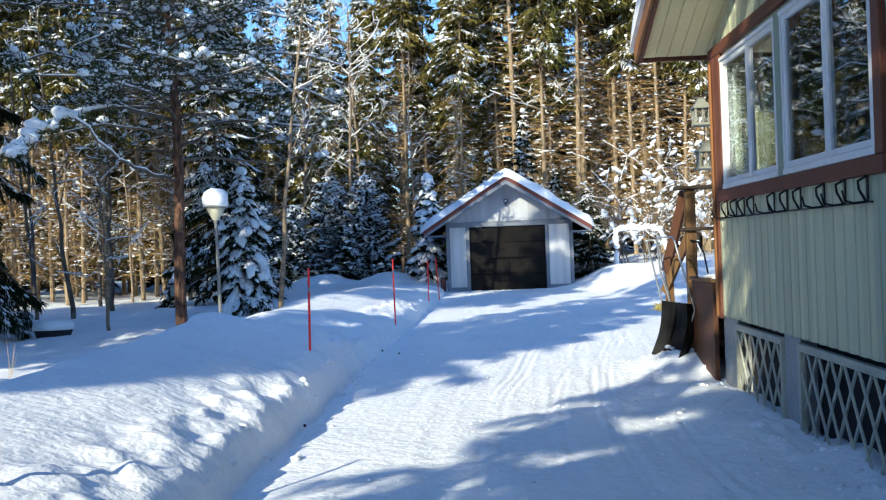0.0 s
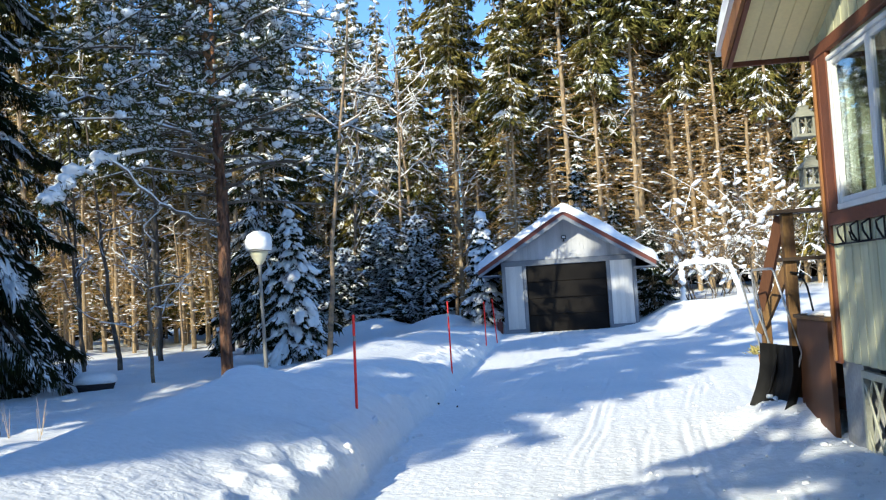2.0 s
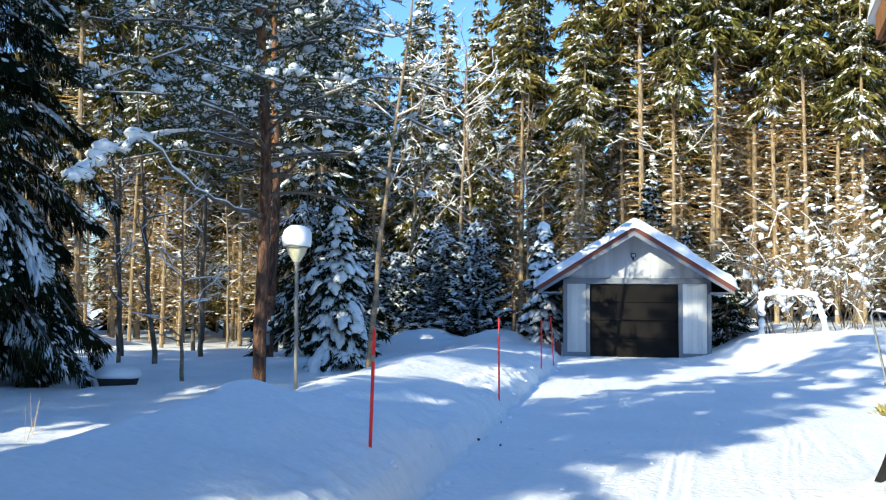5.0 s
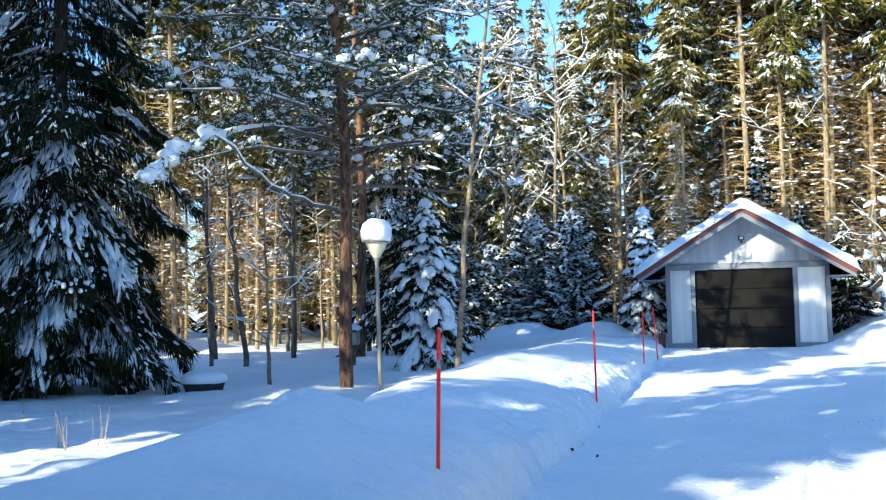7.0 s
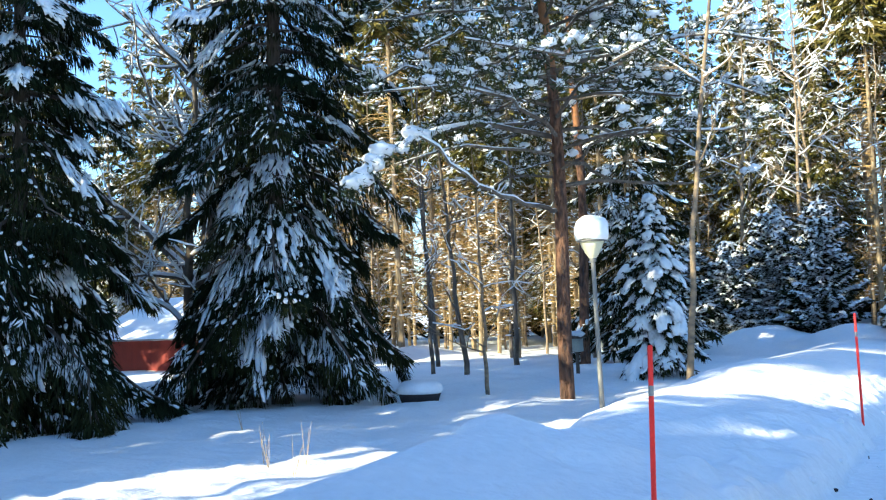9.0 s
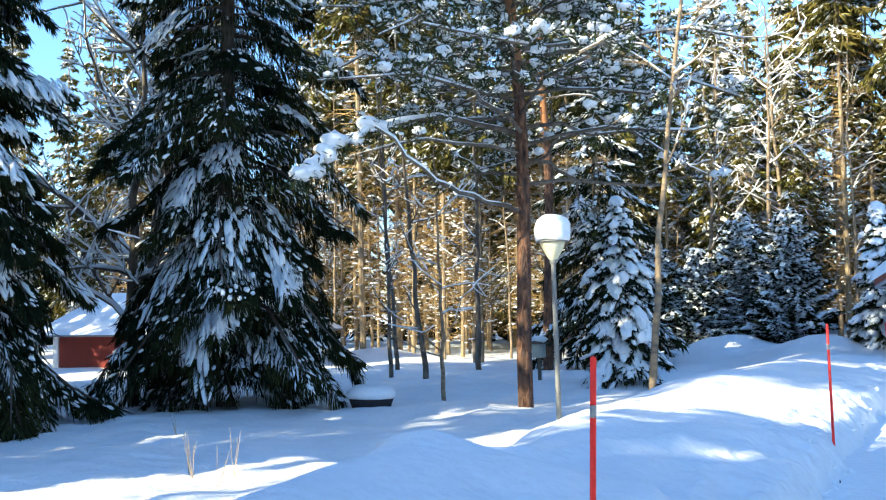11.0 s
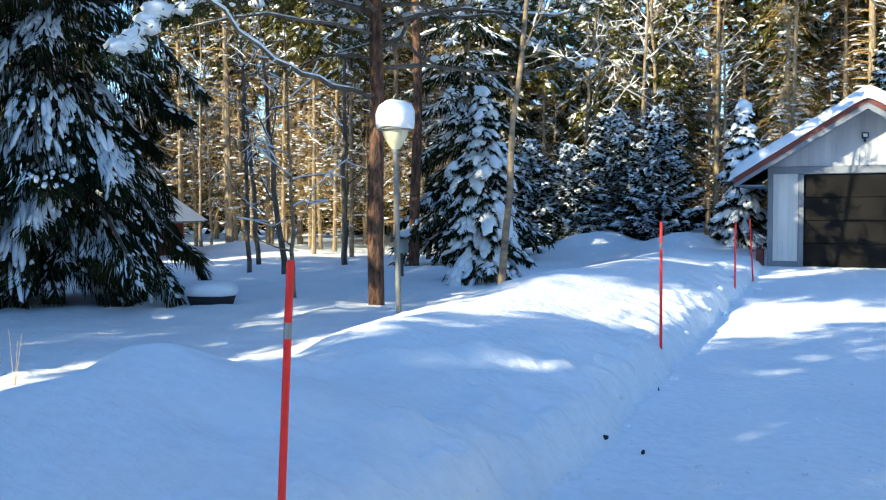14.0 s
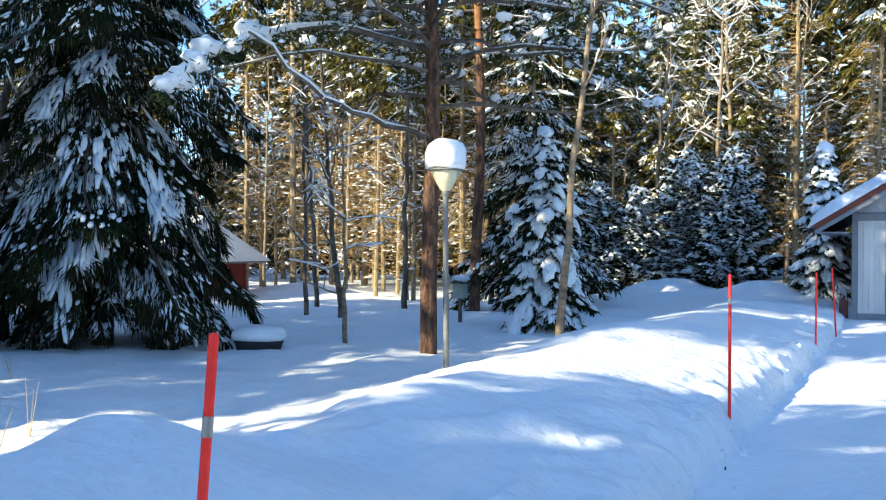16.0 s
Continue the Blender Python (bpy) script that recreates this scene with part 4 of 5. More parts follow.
        run = lift[j] - 1.7 * sag[j] * ss ** 0.7 - (0.2 if lump else 0.5)
        shape = np.stack([w * 1.35, w * 1.1, w * 0.95], -1) if lump else np.stack([w * 1.9, w * 0.66, w * 0.55], -1)
        sn.blobs(p, shape, rng, lump, az[j] + rng.normal(0, 0.3, k) + 4 * off / (L[j] + 0.3), np.clip(run + rng.normal(0, 0.25, k), -2.2, 0.3))
    for j in range(0 if fine else branches):
        for _ in range(max(1, int(round(snow * rng.uniform(0.3, 1.3))))):
            if rng.uniform() > 0.55 * min(1.5, snow):
                continue
            s0, off = rng.uniform(0.2, 0.75), rng.uniform(-0.24, 0.24) * L[j]
            ss = np.linspace(s0, min(1.02, s0 + rng.uniform(0.15, 0.45)), 5)
            p = along(np.full(5, j), ss) + side[j] * (off * (1.25 - ss))[:, None]
            p[:, 2] += 0.03 - 0.3 * abs(off)
            p += rng.normal(0, 0.012 * (1 + L[j]), (5, 3))
            w = load * (0.022 + 0.021 * min(L[j], 2.6)) * rng.uniform(0.4, 1.35)
            if load > 1.7 and rng.uniform() < 0.6:
                sn.blobs(p[2:3], [(w * 1.9, w * 1.5, w * 1.35)], rng, True)
                continue
            ww = w * np.array((0.6, 1.0, 1.1, 0.9, 0.55)) * rng.uniform(0.6, 1.3, 5)
            run = np.gradient(p[:, 2]) / (np.linalg.norm(np.gradient(p[:, :2], axis=0), axis=1) + 0.02)
            sn.blobs(p, np.stack([ww * 2.0, ww * 0.85, ww * 0.55], -1), rng, False, az[j] + rng.normal(0, 0.35, 5), np.clip(run, -2.5, 1))
    # finer snow caught on the sprays, in patches
    patch = value_noise(root[:, 0] * 1.7 + root[:, 1] * 0.6, root[:, 2] * 1.7 + root[:, 1] * 1.1, seed)
    pick = np.where((patch > 0.28) & (rng.uniform(size=len(root)) < min(0.95, frost * min(snow, 1.6))))[0]
    lie = way[pick] * (1, 1, 0.75)
    sn.blades(root[pick] + (0, 0, 0.015), lie, length[pick] * 0.7, width * rng.uniform(0.7, 1.5, len(pick)) * 1.25, rng)
    m = int(len(root) * dust * min(snow, 2))
    pick = rng.integers(0, len(root), m)
    size = load * grain * rng.uniform(0.4, 1.0, m) ** 2 * (0.7 + 0.02 * h)
    sn.blobs(root[pick] + (0, 0, 0.02), np.stack([size * 1.3, size * 0.8, size * 0.55], -1), rng, False, az[i[pick]], np.full(m, -0.6))
    if dead:
        keep = np.array(dry_snow)[::2]
        sn.blobs(keep, np.tile((0.16, 0.05, 0.035), (len(keep), 1)) * rng.uniform(0.5, 1.4, (len(keep), 1)), rng)
    if top_ball:
        sn.blobs([(pts[-1, 0], pts[-1, 1], h - 0.5 * top_ball)], [(top_ball, top_ball, top_ball * 0.85)], rng, True)
    part("snow_load", sn, SNOW, t, "snow lying on the boughs", True, kind="stuff")
    return t


def grow(geo, snow, p, way, length, radius, level, rng, spread_a=0.7, up=0.15, kids=4, sides=5, snow_on=1.0):
    """A bare limb with its side limbs, and snow along the upper side of what lies flat."""
    k = 5
    pts = [np.array(p, float)]
    d = np.array(way, float)
    for _ in range(k):
        d = d + rng.normal(0, 0.14, 3) + (0, 0, up * 0.3)
        d /= np.linalg.norm(d)
        pts.append(pts[-1] + d * length / k)
    pts = np.array(pts)
    rad = radius * np.linspace(1, 0.35, k + 1)
    geo.tube(pts, rad, sides, False)
    flat = math.sqrt(max(0, 1 - d[2] ** 2))
    if flat > 0.45 and rng.uniform() < snow_on:
        w = np.maximum(rad * 1.1, 0.012) + 0.012 * snow_on
        lift = pts + np.stack([0 * rad, 0 * rad, rad + w * 0.3], -1)
        snow.tube(lift, w * rng.uniform(0.6, 1.3, k + 1), 4, False)
    if level:
        for j in range(kids):
            u = rng.uniform(0.25, 0.98)
            q = np.array([np.interp(u * k, np.arange(k + 1), pts[:, c]) for c in range(3)])
            e = d + rng.normal(0, spread_a, 3)
            grow(geo, snow, q, e / np.linalg.norm(e), length * rng.uniform(0.35, 0.6), radius * (0.55 - 0.25 * u) + 0.003, level - 1, rng, spread_a, up, kids, max(3, sides - 1), snow_on)


def bare_tree(name, label, trunk_pts, r0, seed, bark, limbs=16, limb=2.2, start=0.35, snow_on=0.7, level=2, category="tree", kids=4):
    rng = np.random.default_rng(seed)
    t = thing(name, label, category)
    pts = np.array(trunk_pts, float)
    s = np.linspace(0, 1, len(pts))
    u = np.linspace(0, 1, 14)
    fine = np.stack([np.interp(u, s, pts[:, c]) for c in range(3)], -1)
    fine[1:-1, :2] += rng.normal(0, r0 * 0.35, (12, 2))
    part("trunk", Geo().tube(fine, r0 * (1 - 0.8 * u), 8, False), bark, t, "", True)
    g, sn = Geo(), Geo()
    for j in range(limbs):
        v = rng.uniform(start, 1.0)
        q = np.array([np.interp(v, u, fine[:, c]) for c in range(3)])
        a = rng.uniform(0, 6.28)
        grow(g, sn, q, np.array((math.cos(a), math.sin(a), rng.uniform(0.1, 1.0))), limb * (1.15 - 0.6 * v) * rng.uniform(0.6, 1.2), r0 * (0.42 - 0.28 * v), level, rng, kids=kids, snow_on=snow_on)
    part("branchwork", g, bark, t, kind="stuff")
    if sn.count:
        part("snow_load", sn, SNOW, t, "snow along the limbs", True, kind="stuff")
    return t


def pine(name, label, h, seed, crown_from=4.0, reach=3.4, boughs=46, lean=(0, 0), tufts=16):
    rng = np.random.default_rng(seed)
    t = thing(name, label, "tree")
    zs = np.linspace(-0.3, h, 12)
    bend = lambda z: np.stack([lean[0] * z + 0.10 * np.sin(z * 0.5 + seed), lean[1] * z + 0.08 * np.cos(z * 0.6), z], -1)
    rad = 0.138 * (1 - np.clip(zs, 0, h) / h) ** 0.7 + 0.02
    low = zs <= 0.36 * h
    k = int(low.sum())
    part("trunk", Geo().tube(bend(zs[:k + 1]), rad[:k + 1], 12, False), PINE_BARK, t, "rough brown bark", True)
    up = Geo().tube(bend(zs[k:]), rad[k:], 10, False)
    needles, sn, limbs = Geo(), Geo(), Geo()
    R, W, S = [], [], []
    for j in range(boughs):
        z = crown_from + (h - crown_from - 0.3) * (j / boughs) ** 0.9
        rel = (z - crown_from) / (h - crown_from)
        a = j * 2.399 + rng.uniform(-0.4, 0.4)
        L = reach * (1 - 0.75 * rel ** 1.3) * rng.uniform(0.65, 1.15)
        c = bend(np.array([z]))[0]
        o = np.array((math.cos(a), math.sin(a), 0))
        sd = np.array((-math.sin(a), math.cos(a), 0))
        s = np.linspace(0, 1, 6)
        sag = rng.uniform(0.05, 0.3) * (1.2 - rel)
        wig = rng.normal(0, 0.13, 6) * L
        hop = rng.normal(0, 0.045, 6) * L
        p = c + o * (L * s)[:, None] + sd * (wig * s)[:, None] + np.array((0, 0, 1)) * (L * (0.18 * s - sag * s * s) + hop * s)[:, None]
        limbs.tube(p, (0.010 + 0.008 * L) * (1 - 0.75 * s), 5, False)
        if rel > 0.05:
            sn.tube(p[1:] + (0, 0, 0.03), np.array((0.012, 0.028, 0.035, 0.03, 0.012)) * rng.uniform(0.3, 1.2), 4, False)
        live = 0.12 if rel < 0.06 else 1.0
        for q in range(int(tufts * live)):
            v = rng.uniform(0.3, 1.0)
            base = np.array([np.interp(v, s, p[:, ax]) for ax in range(3)])
            tip = base + sd * rng.uniform(-0.42, 0.42) * L * (1.15 - v) + o * rng.uniform(0, 0.25) + (0, 0, rng.uniform(-0.05, 0.28))
            limbs.tube([base, tip], [0.008, 0.004], 3, False)
            R.append(tip), W.append(o * 0.5 + (0, 0, 0.3)), S.append(rng.uniform(0.7, 1.2))
    R, W, S = np.array(R), np.array(W), np.array(S)
    per = 26
    root = np.repeat(R, per, 0) + rng.normal(0, 0.055, (len(R) * per, 3))
    way = np.repeat(W, per, 0) + rng.normal(0, 0.75, (len(R) * per, 3))
    needles.blades(root, way, np.repeat(S, per) * rng.uniform(0.12, 0.24, len(root)), rng.uniform(0.010, 0.018, len(root)), rng)
    pick = np.where(rng.uniform(size=len(root)) < 0.17)[0]
    sn.blades(root[pick] + (0, 0, 0.02), way[pick] * (1, 1, 0.5), rng.uniform(0.10, 0.2, len(pick)), rng.uniform(0.014, 0.028, len(pick)), rng)
    keep = rng.uniform(size=len(R)) < 0.95
    size = 0.04 + 0.10 * rng.uniform(0, 1, keep.sum()) ** 2
    sn.blobs(R[keep] + (0, 0, 0.05), np.stack([size * 1.3, size * 0.95, size * 0.75], -1), rng)
    part("upper_trunk", up, PINE_BARK_HIGH, t, "orange flaky bark", True)
    part("branchwork", limbs, GREY_BARK, t, kind="stuff")
    part("foliage", needles, PINE_NEEDLE, t, kind="stuff")
    part("snow_load", sn, SNOW, t, "snow on the twigs", True, kind="stuff")
    return t


def put(ob, x, y, turn=0.0, dz=0.0):
    ob.matrix_basis = Matrix.LocRotScale((x, y, ground_z(x, y) + dz), Euler((0, 0, turn)), None)
    return ob


def pine_bough(tree, pts, r, load, seed, tufts):
    """A long low bough of a standing pine, thick snow on its outer stretch."""
    rng = np.random.default_rng(seed)
    inv = tree.matrix_basis.inverted()
    p = np.array([inv @ Vector(q) for q in pts])
    u, s = np.linspace(0, 1, 14), np.linspace(0, 1, len(p))
    q = np.stack([np.interp(u, s, p[:, c]) for c in range(3)], -1)
    q[1:-1] += rng.normal(0, 0.035, (12, 3))
    limb = Geo().tube(q, r * (1 - 0.7 * u) + 0.006, 6, False)
    sn, needles = Geo(), Geo()
    sn.tube(q + (0, 0, 0.6 * r + 0.01), (0.014 + load * u) * rng.uniform(0.7, 1.3, 14), 6)
    heavy = np.repeat(q[7:], 2, 0) + rng.normal(0, 0.05, (14, 3)) + (0, 0, 0.03)
    size = load * rng.uniform(0.9, 1.9, 14)
    sn.blobs(heavy, np.stack([size * 1.4, size, size * 0.85], -1), rng, True)
    if tufts:
        root = np.repeat(q[4:], tufts, 0) + rng.normal(0, 0.13, (10 * tufts, 3)) - (0, 0, 0.05)
        needles.blades(root, rng.normal(0, 0.7, (len(root), 3)) - (0, 0, 0.5), rng.uniform(0.12, 0.26, len(root)), rng.uniform(0.010, 0.018, len(root)), rng)
        part("bough_foliage", needles, PINE_NEEDLE, tree, kind="stuff")
    part("bough", limb, GREY_BARK, tree, "long low bough", True)
    part("bough_snow", sn, SNOW, tree, "thick snow along the bough", True, kind="stuff")


big_pine = put(pine("pine_tree", "tall pine with a rough brown trunk and snowy twigs", 15.5, 5, 4.4, 4.6, 96, (-0.03, 0.0), 30), -6.37, 24.2, 0.6)
pine_bough(big_pine, [(-6.5, 24.2, 5.2), (-7.2, 22.6, 5.35), (-7.75, 21.3, 5.05), (-8.07, 20.4, 4.66), (-8.52, 19.7, 3.93)], 0.05, 0.095, 7, 60)
pine_bough(big_pine, [(-6.45, 24.2, 3.66), (-6.45, 23.3, 3.64), (-6.62, 22.1, 3.72), (-6.84, 21.05, 3.98), (-7.2, 20.0, 4.7)], 0.045, 0.018, 8, 0)
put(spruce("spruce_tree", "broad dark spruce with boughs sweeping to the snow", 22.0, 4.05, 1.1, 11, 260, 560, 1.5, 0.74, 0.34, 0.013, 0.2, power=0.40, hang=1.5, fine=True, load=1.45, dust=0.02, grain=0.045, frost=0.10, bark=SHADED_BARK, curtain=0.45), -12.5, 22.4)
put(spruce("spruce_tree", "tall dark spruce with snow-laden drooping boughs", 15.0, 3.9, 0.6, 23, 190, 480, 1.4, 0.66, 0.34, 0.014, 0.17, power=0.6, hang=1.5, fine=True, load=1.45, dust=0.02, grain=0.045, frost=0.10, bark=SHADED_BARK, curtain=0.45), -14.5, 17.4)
put(spruce("young_spruce", "young spruce packed with lumps of snow", 4.5, 1.6, 0.12, 31, 120, 190, 1.7, 0.95, 0.22, 0.018, 0.06, power=0.62, top_ball=0.2, fine=True, load=2.3, hang=1.4, dust=0.05, grain=0.06, frost=0.3, curtain=0.5), -6.1, 29.2)
put(spruce("spruce_tree", "dark snowy spruce behind the pine", 14.5, 2.6, 0.8, 41, 160, 120, 1.8, 0.7, 0.4, 0.024, 0.14, hang=1.5, load=1.3), -8.4, 34.5)
put(pine("pine_tree", "pine with an orange upper trunk", 16.0, 9, 7.5, 2.6, 34, (0.0, 0.0), 12), -9.4, 32.8, 2.0)
for x, y, h, r, s in ((-8.3, 40.6, 3.9, 1.3, 51), (-7.0, 41.0, 3.6, 1.3, 52), (-5.4, 41.2, 4.7, 1.5, 53), (-3.6, 39.6, 4.5, 1.5, 54)):
    put(spruce("young_spruce", "dense dark young spruce dusted with snow", h, r, 0.1, s, 190, 170, 2.0, -0.20, 0.24, 0.022, 0.06, power=0.5, hang=0.1, load=1.7, dust=0.10, grain=0.075, frost=0.8), x, y)
put(spruce("young_spruce", "slim young spruce heaped with snow", 4.1, 1.25, 0.2, 61, 110, 130, 2.1, 0.8, 0.22, 0.02, 0.05, power=0.65, top_ball=0.24, fine=True, load=2.4, frost=0.2, curtain=0.5), -0.7, 36.2)
put(spruce("young_spruce", "young spruce with a snow ball on its tip", 7.4, 1.3, 0.2, 62, 100, 80, 1.8, 0.55, 0.3, 0.024, 0.07, top_ball=0.12, load=1.5), 3.3, 41.0)
put(spruce("young_spruce", "snowy young spruce behind the garage", 5.6, 1.0, 0.2, 63, 80, 60, 1.8, 0.45, 0.26, 0.024, 0.06, top_ball=0.11, load=1.5), 1.7, 41.0)
put(spruce("young_spruce", "dark snowy spruce beside the garage", 3.3, 1.3, 0.1, 64, 90, 80, 1.2, 0.35, 0.26, 0.024, 0.06, load=1.3), 5.6, 37.2)
put(spruce("young_spruce", "dark snowy spruce beside the garage", 4.6, 1.5, 0.1, 65, 90, 80, 1.2, 0.4, 0.26, 0.024, 0.06, load=1.3), 4.6, 40.0)

bare_tree("birch", "slim leaning birch with a sunlit tan trunk", [(-3.62, 22.87, -0.1), (-3.45, 22.87, 1.6), (-3.36, 22.88, 3.0), (-3.05, 22.9, 5.5), (-2.7, 22.9, 8.0), (-2.5, 22.9, 12.0)], 0.07, 71, BIRCH_BARK, 16, 1.4, 0.42, 0.3, 2)
bare_tree("sapling", "thin pale birch sapling in the snow", [(-8.75, 25.0, -0.4), (-8.78, 25.0, 2.0), (-8.9, 25.0, 5.5)], 0.055, 72, BIRCH_BARK, 14, 1.3, 0.2, 0.5, 1)
bare_tree("deciduous_tree", "bare deciduous tree with snow along its limbs", [(-14.9, 22.0, -0.3), (-15.0, 22.1, 3.0), (-14.8, 22.2, 6.5), (-15.0, 22.4, 11.0)], 0.13, 73, GREY_BARK, 24, 3.4, 0.15, 0.7, 2)
bare_tree("deciduous_tree", "thick grey bare tree with snow-lined limbs", [(-17.3, 25.0, -0.4), (-17.3, 25.0, 4.0), (-17.0, 25.2, 9.0), (-17.2, 25.0, 14.0)], 0.26, 74, GREY_BARK, 24, 4.2, 0.2, 0.9, 2)
for k, (x, y, r, lean) in enumerate(((-13.4, 30.3, 0.09, -0.02), (-14.4, 32.3, 0.10, -0.08), (-11.9, 29.7, 0.11, -0.10), (-12.5, 34.3, 0.13, 0.0), (-14.9, 38.8, 0.12, 0.03), (-10.6, 36.5, 0.12, 0.0))):
    z = ground_z(x, y)
    bare_tree("deciduous_tree", "thin grey bare trunk with snow-lined twigs", [(x, y, z - 0.3), (x + lean * 2.5, y, z + 2.5), (x + lean * 6, y, z + 6.0), (x + lean * 8, y, z + 10)], r * 0.8, 80 + k, GREY_BARK, 12, 1.5, 0.25, 0.4, 2, kids=3)
for k, (x, y, z1, lean) in enumerate(((-5.0, 44.0, 12.0, 0.03), (-4.3, 45.0, 13.5, -0.04), (-6.4, 46.0, 14.0, 0.05), (4.5, 45.0, 19.0, 0.01), (-2.8, 47.5, 15.0, 0.02), (-7.4, 44.5, 12.0, 0.06))):
    z = ground_z(x, y)
    bare_tree("birch", "bare birch with pale sunlit limbs", [(x, y, z - 0.3), (x + lean * 4, y, z1 * 0.35), (x + lean * 10, y, z1 * 0.7), (x + lean * 12, y, z1)], 0.11, 90 + k, BIRCH_BARK, 20, 2.8, 0.3, 0.5, 2, kids=3)


def snowy_bush(x, y, h, seed, width=1.2):
    rng = np.random.default_rng(seed)
    b = thing("bush", "bare bush bowed under heavy clumps of snow", "bush", "snowy bushes by the forest edge")
    g, sn = Geo(), Geo()
    z = ground_z(x, y)
    tips = []
    for _ in range(6):
        a = rng.uniform(0, 6.28)
        grow(g, sn, (x + rng.normal(0, 0.15), y + rng.normal(0, 0.15), z - 0.1), np.array((0.35 * math.cos(a), 0.35 * math.sin(a), 1)), h * rng.uniform(0.6, 1.05), 0.018, 2, rng, 0.75, -0.2, 5, 4, 0.12)
    n = 46
    hh = rng.uniform(0.2, 1.0, n)
    ang = rng.uniform(0, 6.28, n)
    rr = width * np.sqrt(rng.uniform(0, 1, n)) * (0.5 + 0.6 * np.sin(hh * 2.6))
    c = np.stack([x + rr * np.cos(ang), y + rr * np.sin(ang), z + h * hh], -1)
    size = 0.03 + 0.12 * rng.uniform(0, 1, n) ** 2
    sn.blobs(c, np.stack([size * 1.5, size * 0.8, size * 0.7], -1), rng, True, None, rng.uniform(-0.8, 0.8, n))
    part("branchwork", g, GREY_BARK, b, kind="stuff")
    part("snow_load", sn, SNOW, b, "clumps of snow", True, kind="stuff")


for k, (x, y, h, w) in enumerate(((6.6, 35.0, 3.6, 1.0), (8.0, 35.5, 4.6, 1.3), (9.3, 36.0, 5.0, 1.2), (7.4, 34.2, 2.6, 0.9), (10.6, 36.5, 4.2, 1.2), (8.9, 34.0, 2.6, 0.9))):
    snowy_bush(x, y, h, 200 + k, w)


def arched_sapling(pts, r, seed):
    rng = np.random.default_rng(seed)
    t = thing("arched_sapling", "sapling bent into an arch by snow", "sapling", "bent saplings by the garage")
    p = np.array(pts, float)
    s = np.linspace(0, 1, len(p))
    u = np.linspace(0, 1, 16)
    q = np.stack([np.interp(u, s, p[:, c]) for c in range(3)], -1)
    part("stem", Geo().tube(q, r * (1 - 0.6 * u), 7, False), GREY_BARK, t, "", True)
    sn = Geo().tube(q + np.array((0, -0.02, 0.05)), 0.07 + 0.04 * rng.uniform(0, 1, 16), 7)
    sn.blobs(q[4::2] + (0, -0.02, 0.09), np.tile((0.13, 0.11, 0.09), (len(q[4::2]), 1)), rng, True)
    part("snow_load", sn, SNOW, t, "thick snow on the bent stem", True, kind="stuff")


arched_sapling([(5.95, 32.5, 0.6), (5.98, 32.5, 1.3), (5.95, 32.5, 1.9), (6.3, 32.5, 2.02), (6.9, 32.5, 1.98)], 0.07, 1)
arched_sapling([(7.85, 32.5, 0.5), (7.72, 32.5, 1.2), (7.5, 32.5, 1.9), (7.1, 32.5, 2.02), (6.7, 32.5, 1.95)], 0.08, 2)

# ---- red cottage far behind the trees ----
def build_cottage():
    c = thing("cottage", "red boarded cottage with a snow-covered roof", "house")
    x0, x1, y0, y1, z0, z1 = -30.2, -21.6, 32.0, 38.0, -1.4, 0.95
    part("wall", Geo().box(x0, x1, y0, y1, z0, z1), COTTAGE_RED, c)
    part("corner_board", Geo().box(-30.2, -29.9, y0 - 0.05, y0 - 0.003, z0, z1), WHITE_PAINT, c, "white board")
    part("window", Geo().box(-24.6, -23.4, y0 - 0.05, y0 - 0.003, -0.3, 0.75), WHITE_PAINT, c)
    part("roof", Geo().prism([(x0 - 0.5, 0.96), (x1 + 0.5, 0.96), (x1 + 0.5, 1.02), (x0 - 0.5, 1.02)], y0 - 0.7, y1 + 0.7), GARAGE_TRIM, c)
    v = [(x0 - 0.6, y0 - 0.8, 1.03), (x1 + 0.6, y0 - 0.8, 1.03), (x1 + 0.6, 35, 2.7), (x0 - 0.6, 35, 2.7), (x1 + 0.6, y1 + 0.8, 1.03), (x0 - 0.6, y1 + 0.8, 1.03)]
    part("snow_layer", Geo().add(v, [(0, 1, 2, 3), (3, 2, 4, 5), (1, 4, 2), (0, 3, 5), (0, 5, 4, 1)]), SNOW, c, "thick snow on the roof")


build_cottage()


# ---- snow-covered tub, debris, dry stalks ----
def build_tub(x, y):
    t = thing("garden_tub", "low dark garden tub heaped with snow", "tub")
    z = ground_z(x, y)
    part("body", Geo().lathe([(0.36, z - 0.1), (0.42, z + 0.1), (0.46, z + 0.2), (0.42, z + 0.2)], x, y, 18), DEBRIS, t, "", True)
    g = Geo().lathe([(0.001, z + 0.15), (0.46, z + 0.19), (0.50, z + 0.25), (0.47, z + 0.34), (0.36, z + 0.42), (0.2, z + 0.45), (0.001, z + 0.46)], x, y, 20)
    g.v[0][:, 2] += 0.03 * value_noise(g.v[0][:, 0] * 3, g.v[0][:, 1] * 3, 5)
    part("snow_cap", g, SNOW, t, "rounded snow cap", True)


build_tub(-9.25, 22.9)
rng0 = np.random.default_rng(77)
for x, y, s in ((-0.20, 14.77, 0.035), (0.08, 14.61, 0.03), (-0.30, 9.31, 0.022), (-0.12, 16.6, 0.014)):
    d = thing("bark_chip", "dark chip of bark lying on the snow", "debris", "bark chips on the drive")
    part("chip", Geo().blobs([(x, y, ground_z(x, y) + 0.012)], [(s, s * 0.5, 0.018)], rng0), DEBRIS, d)
crumbs = Geo()
n = 650
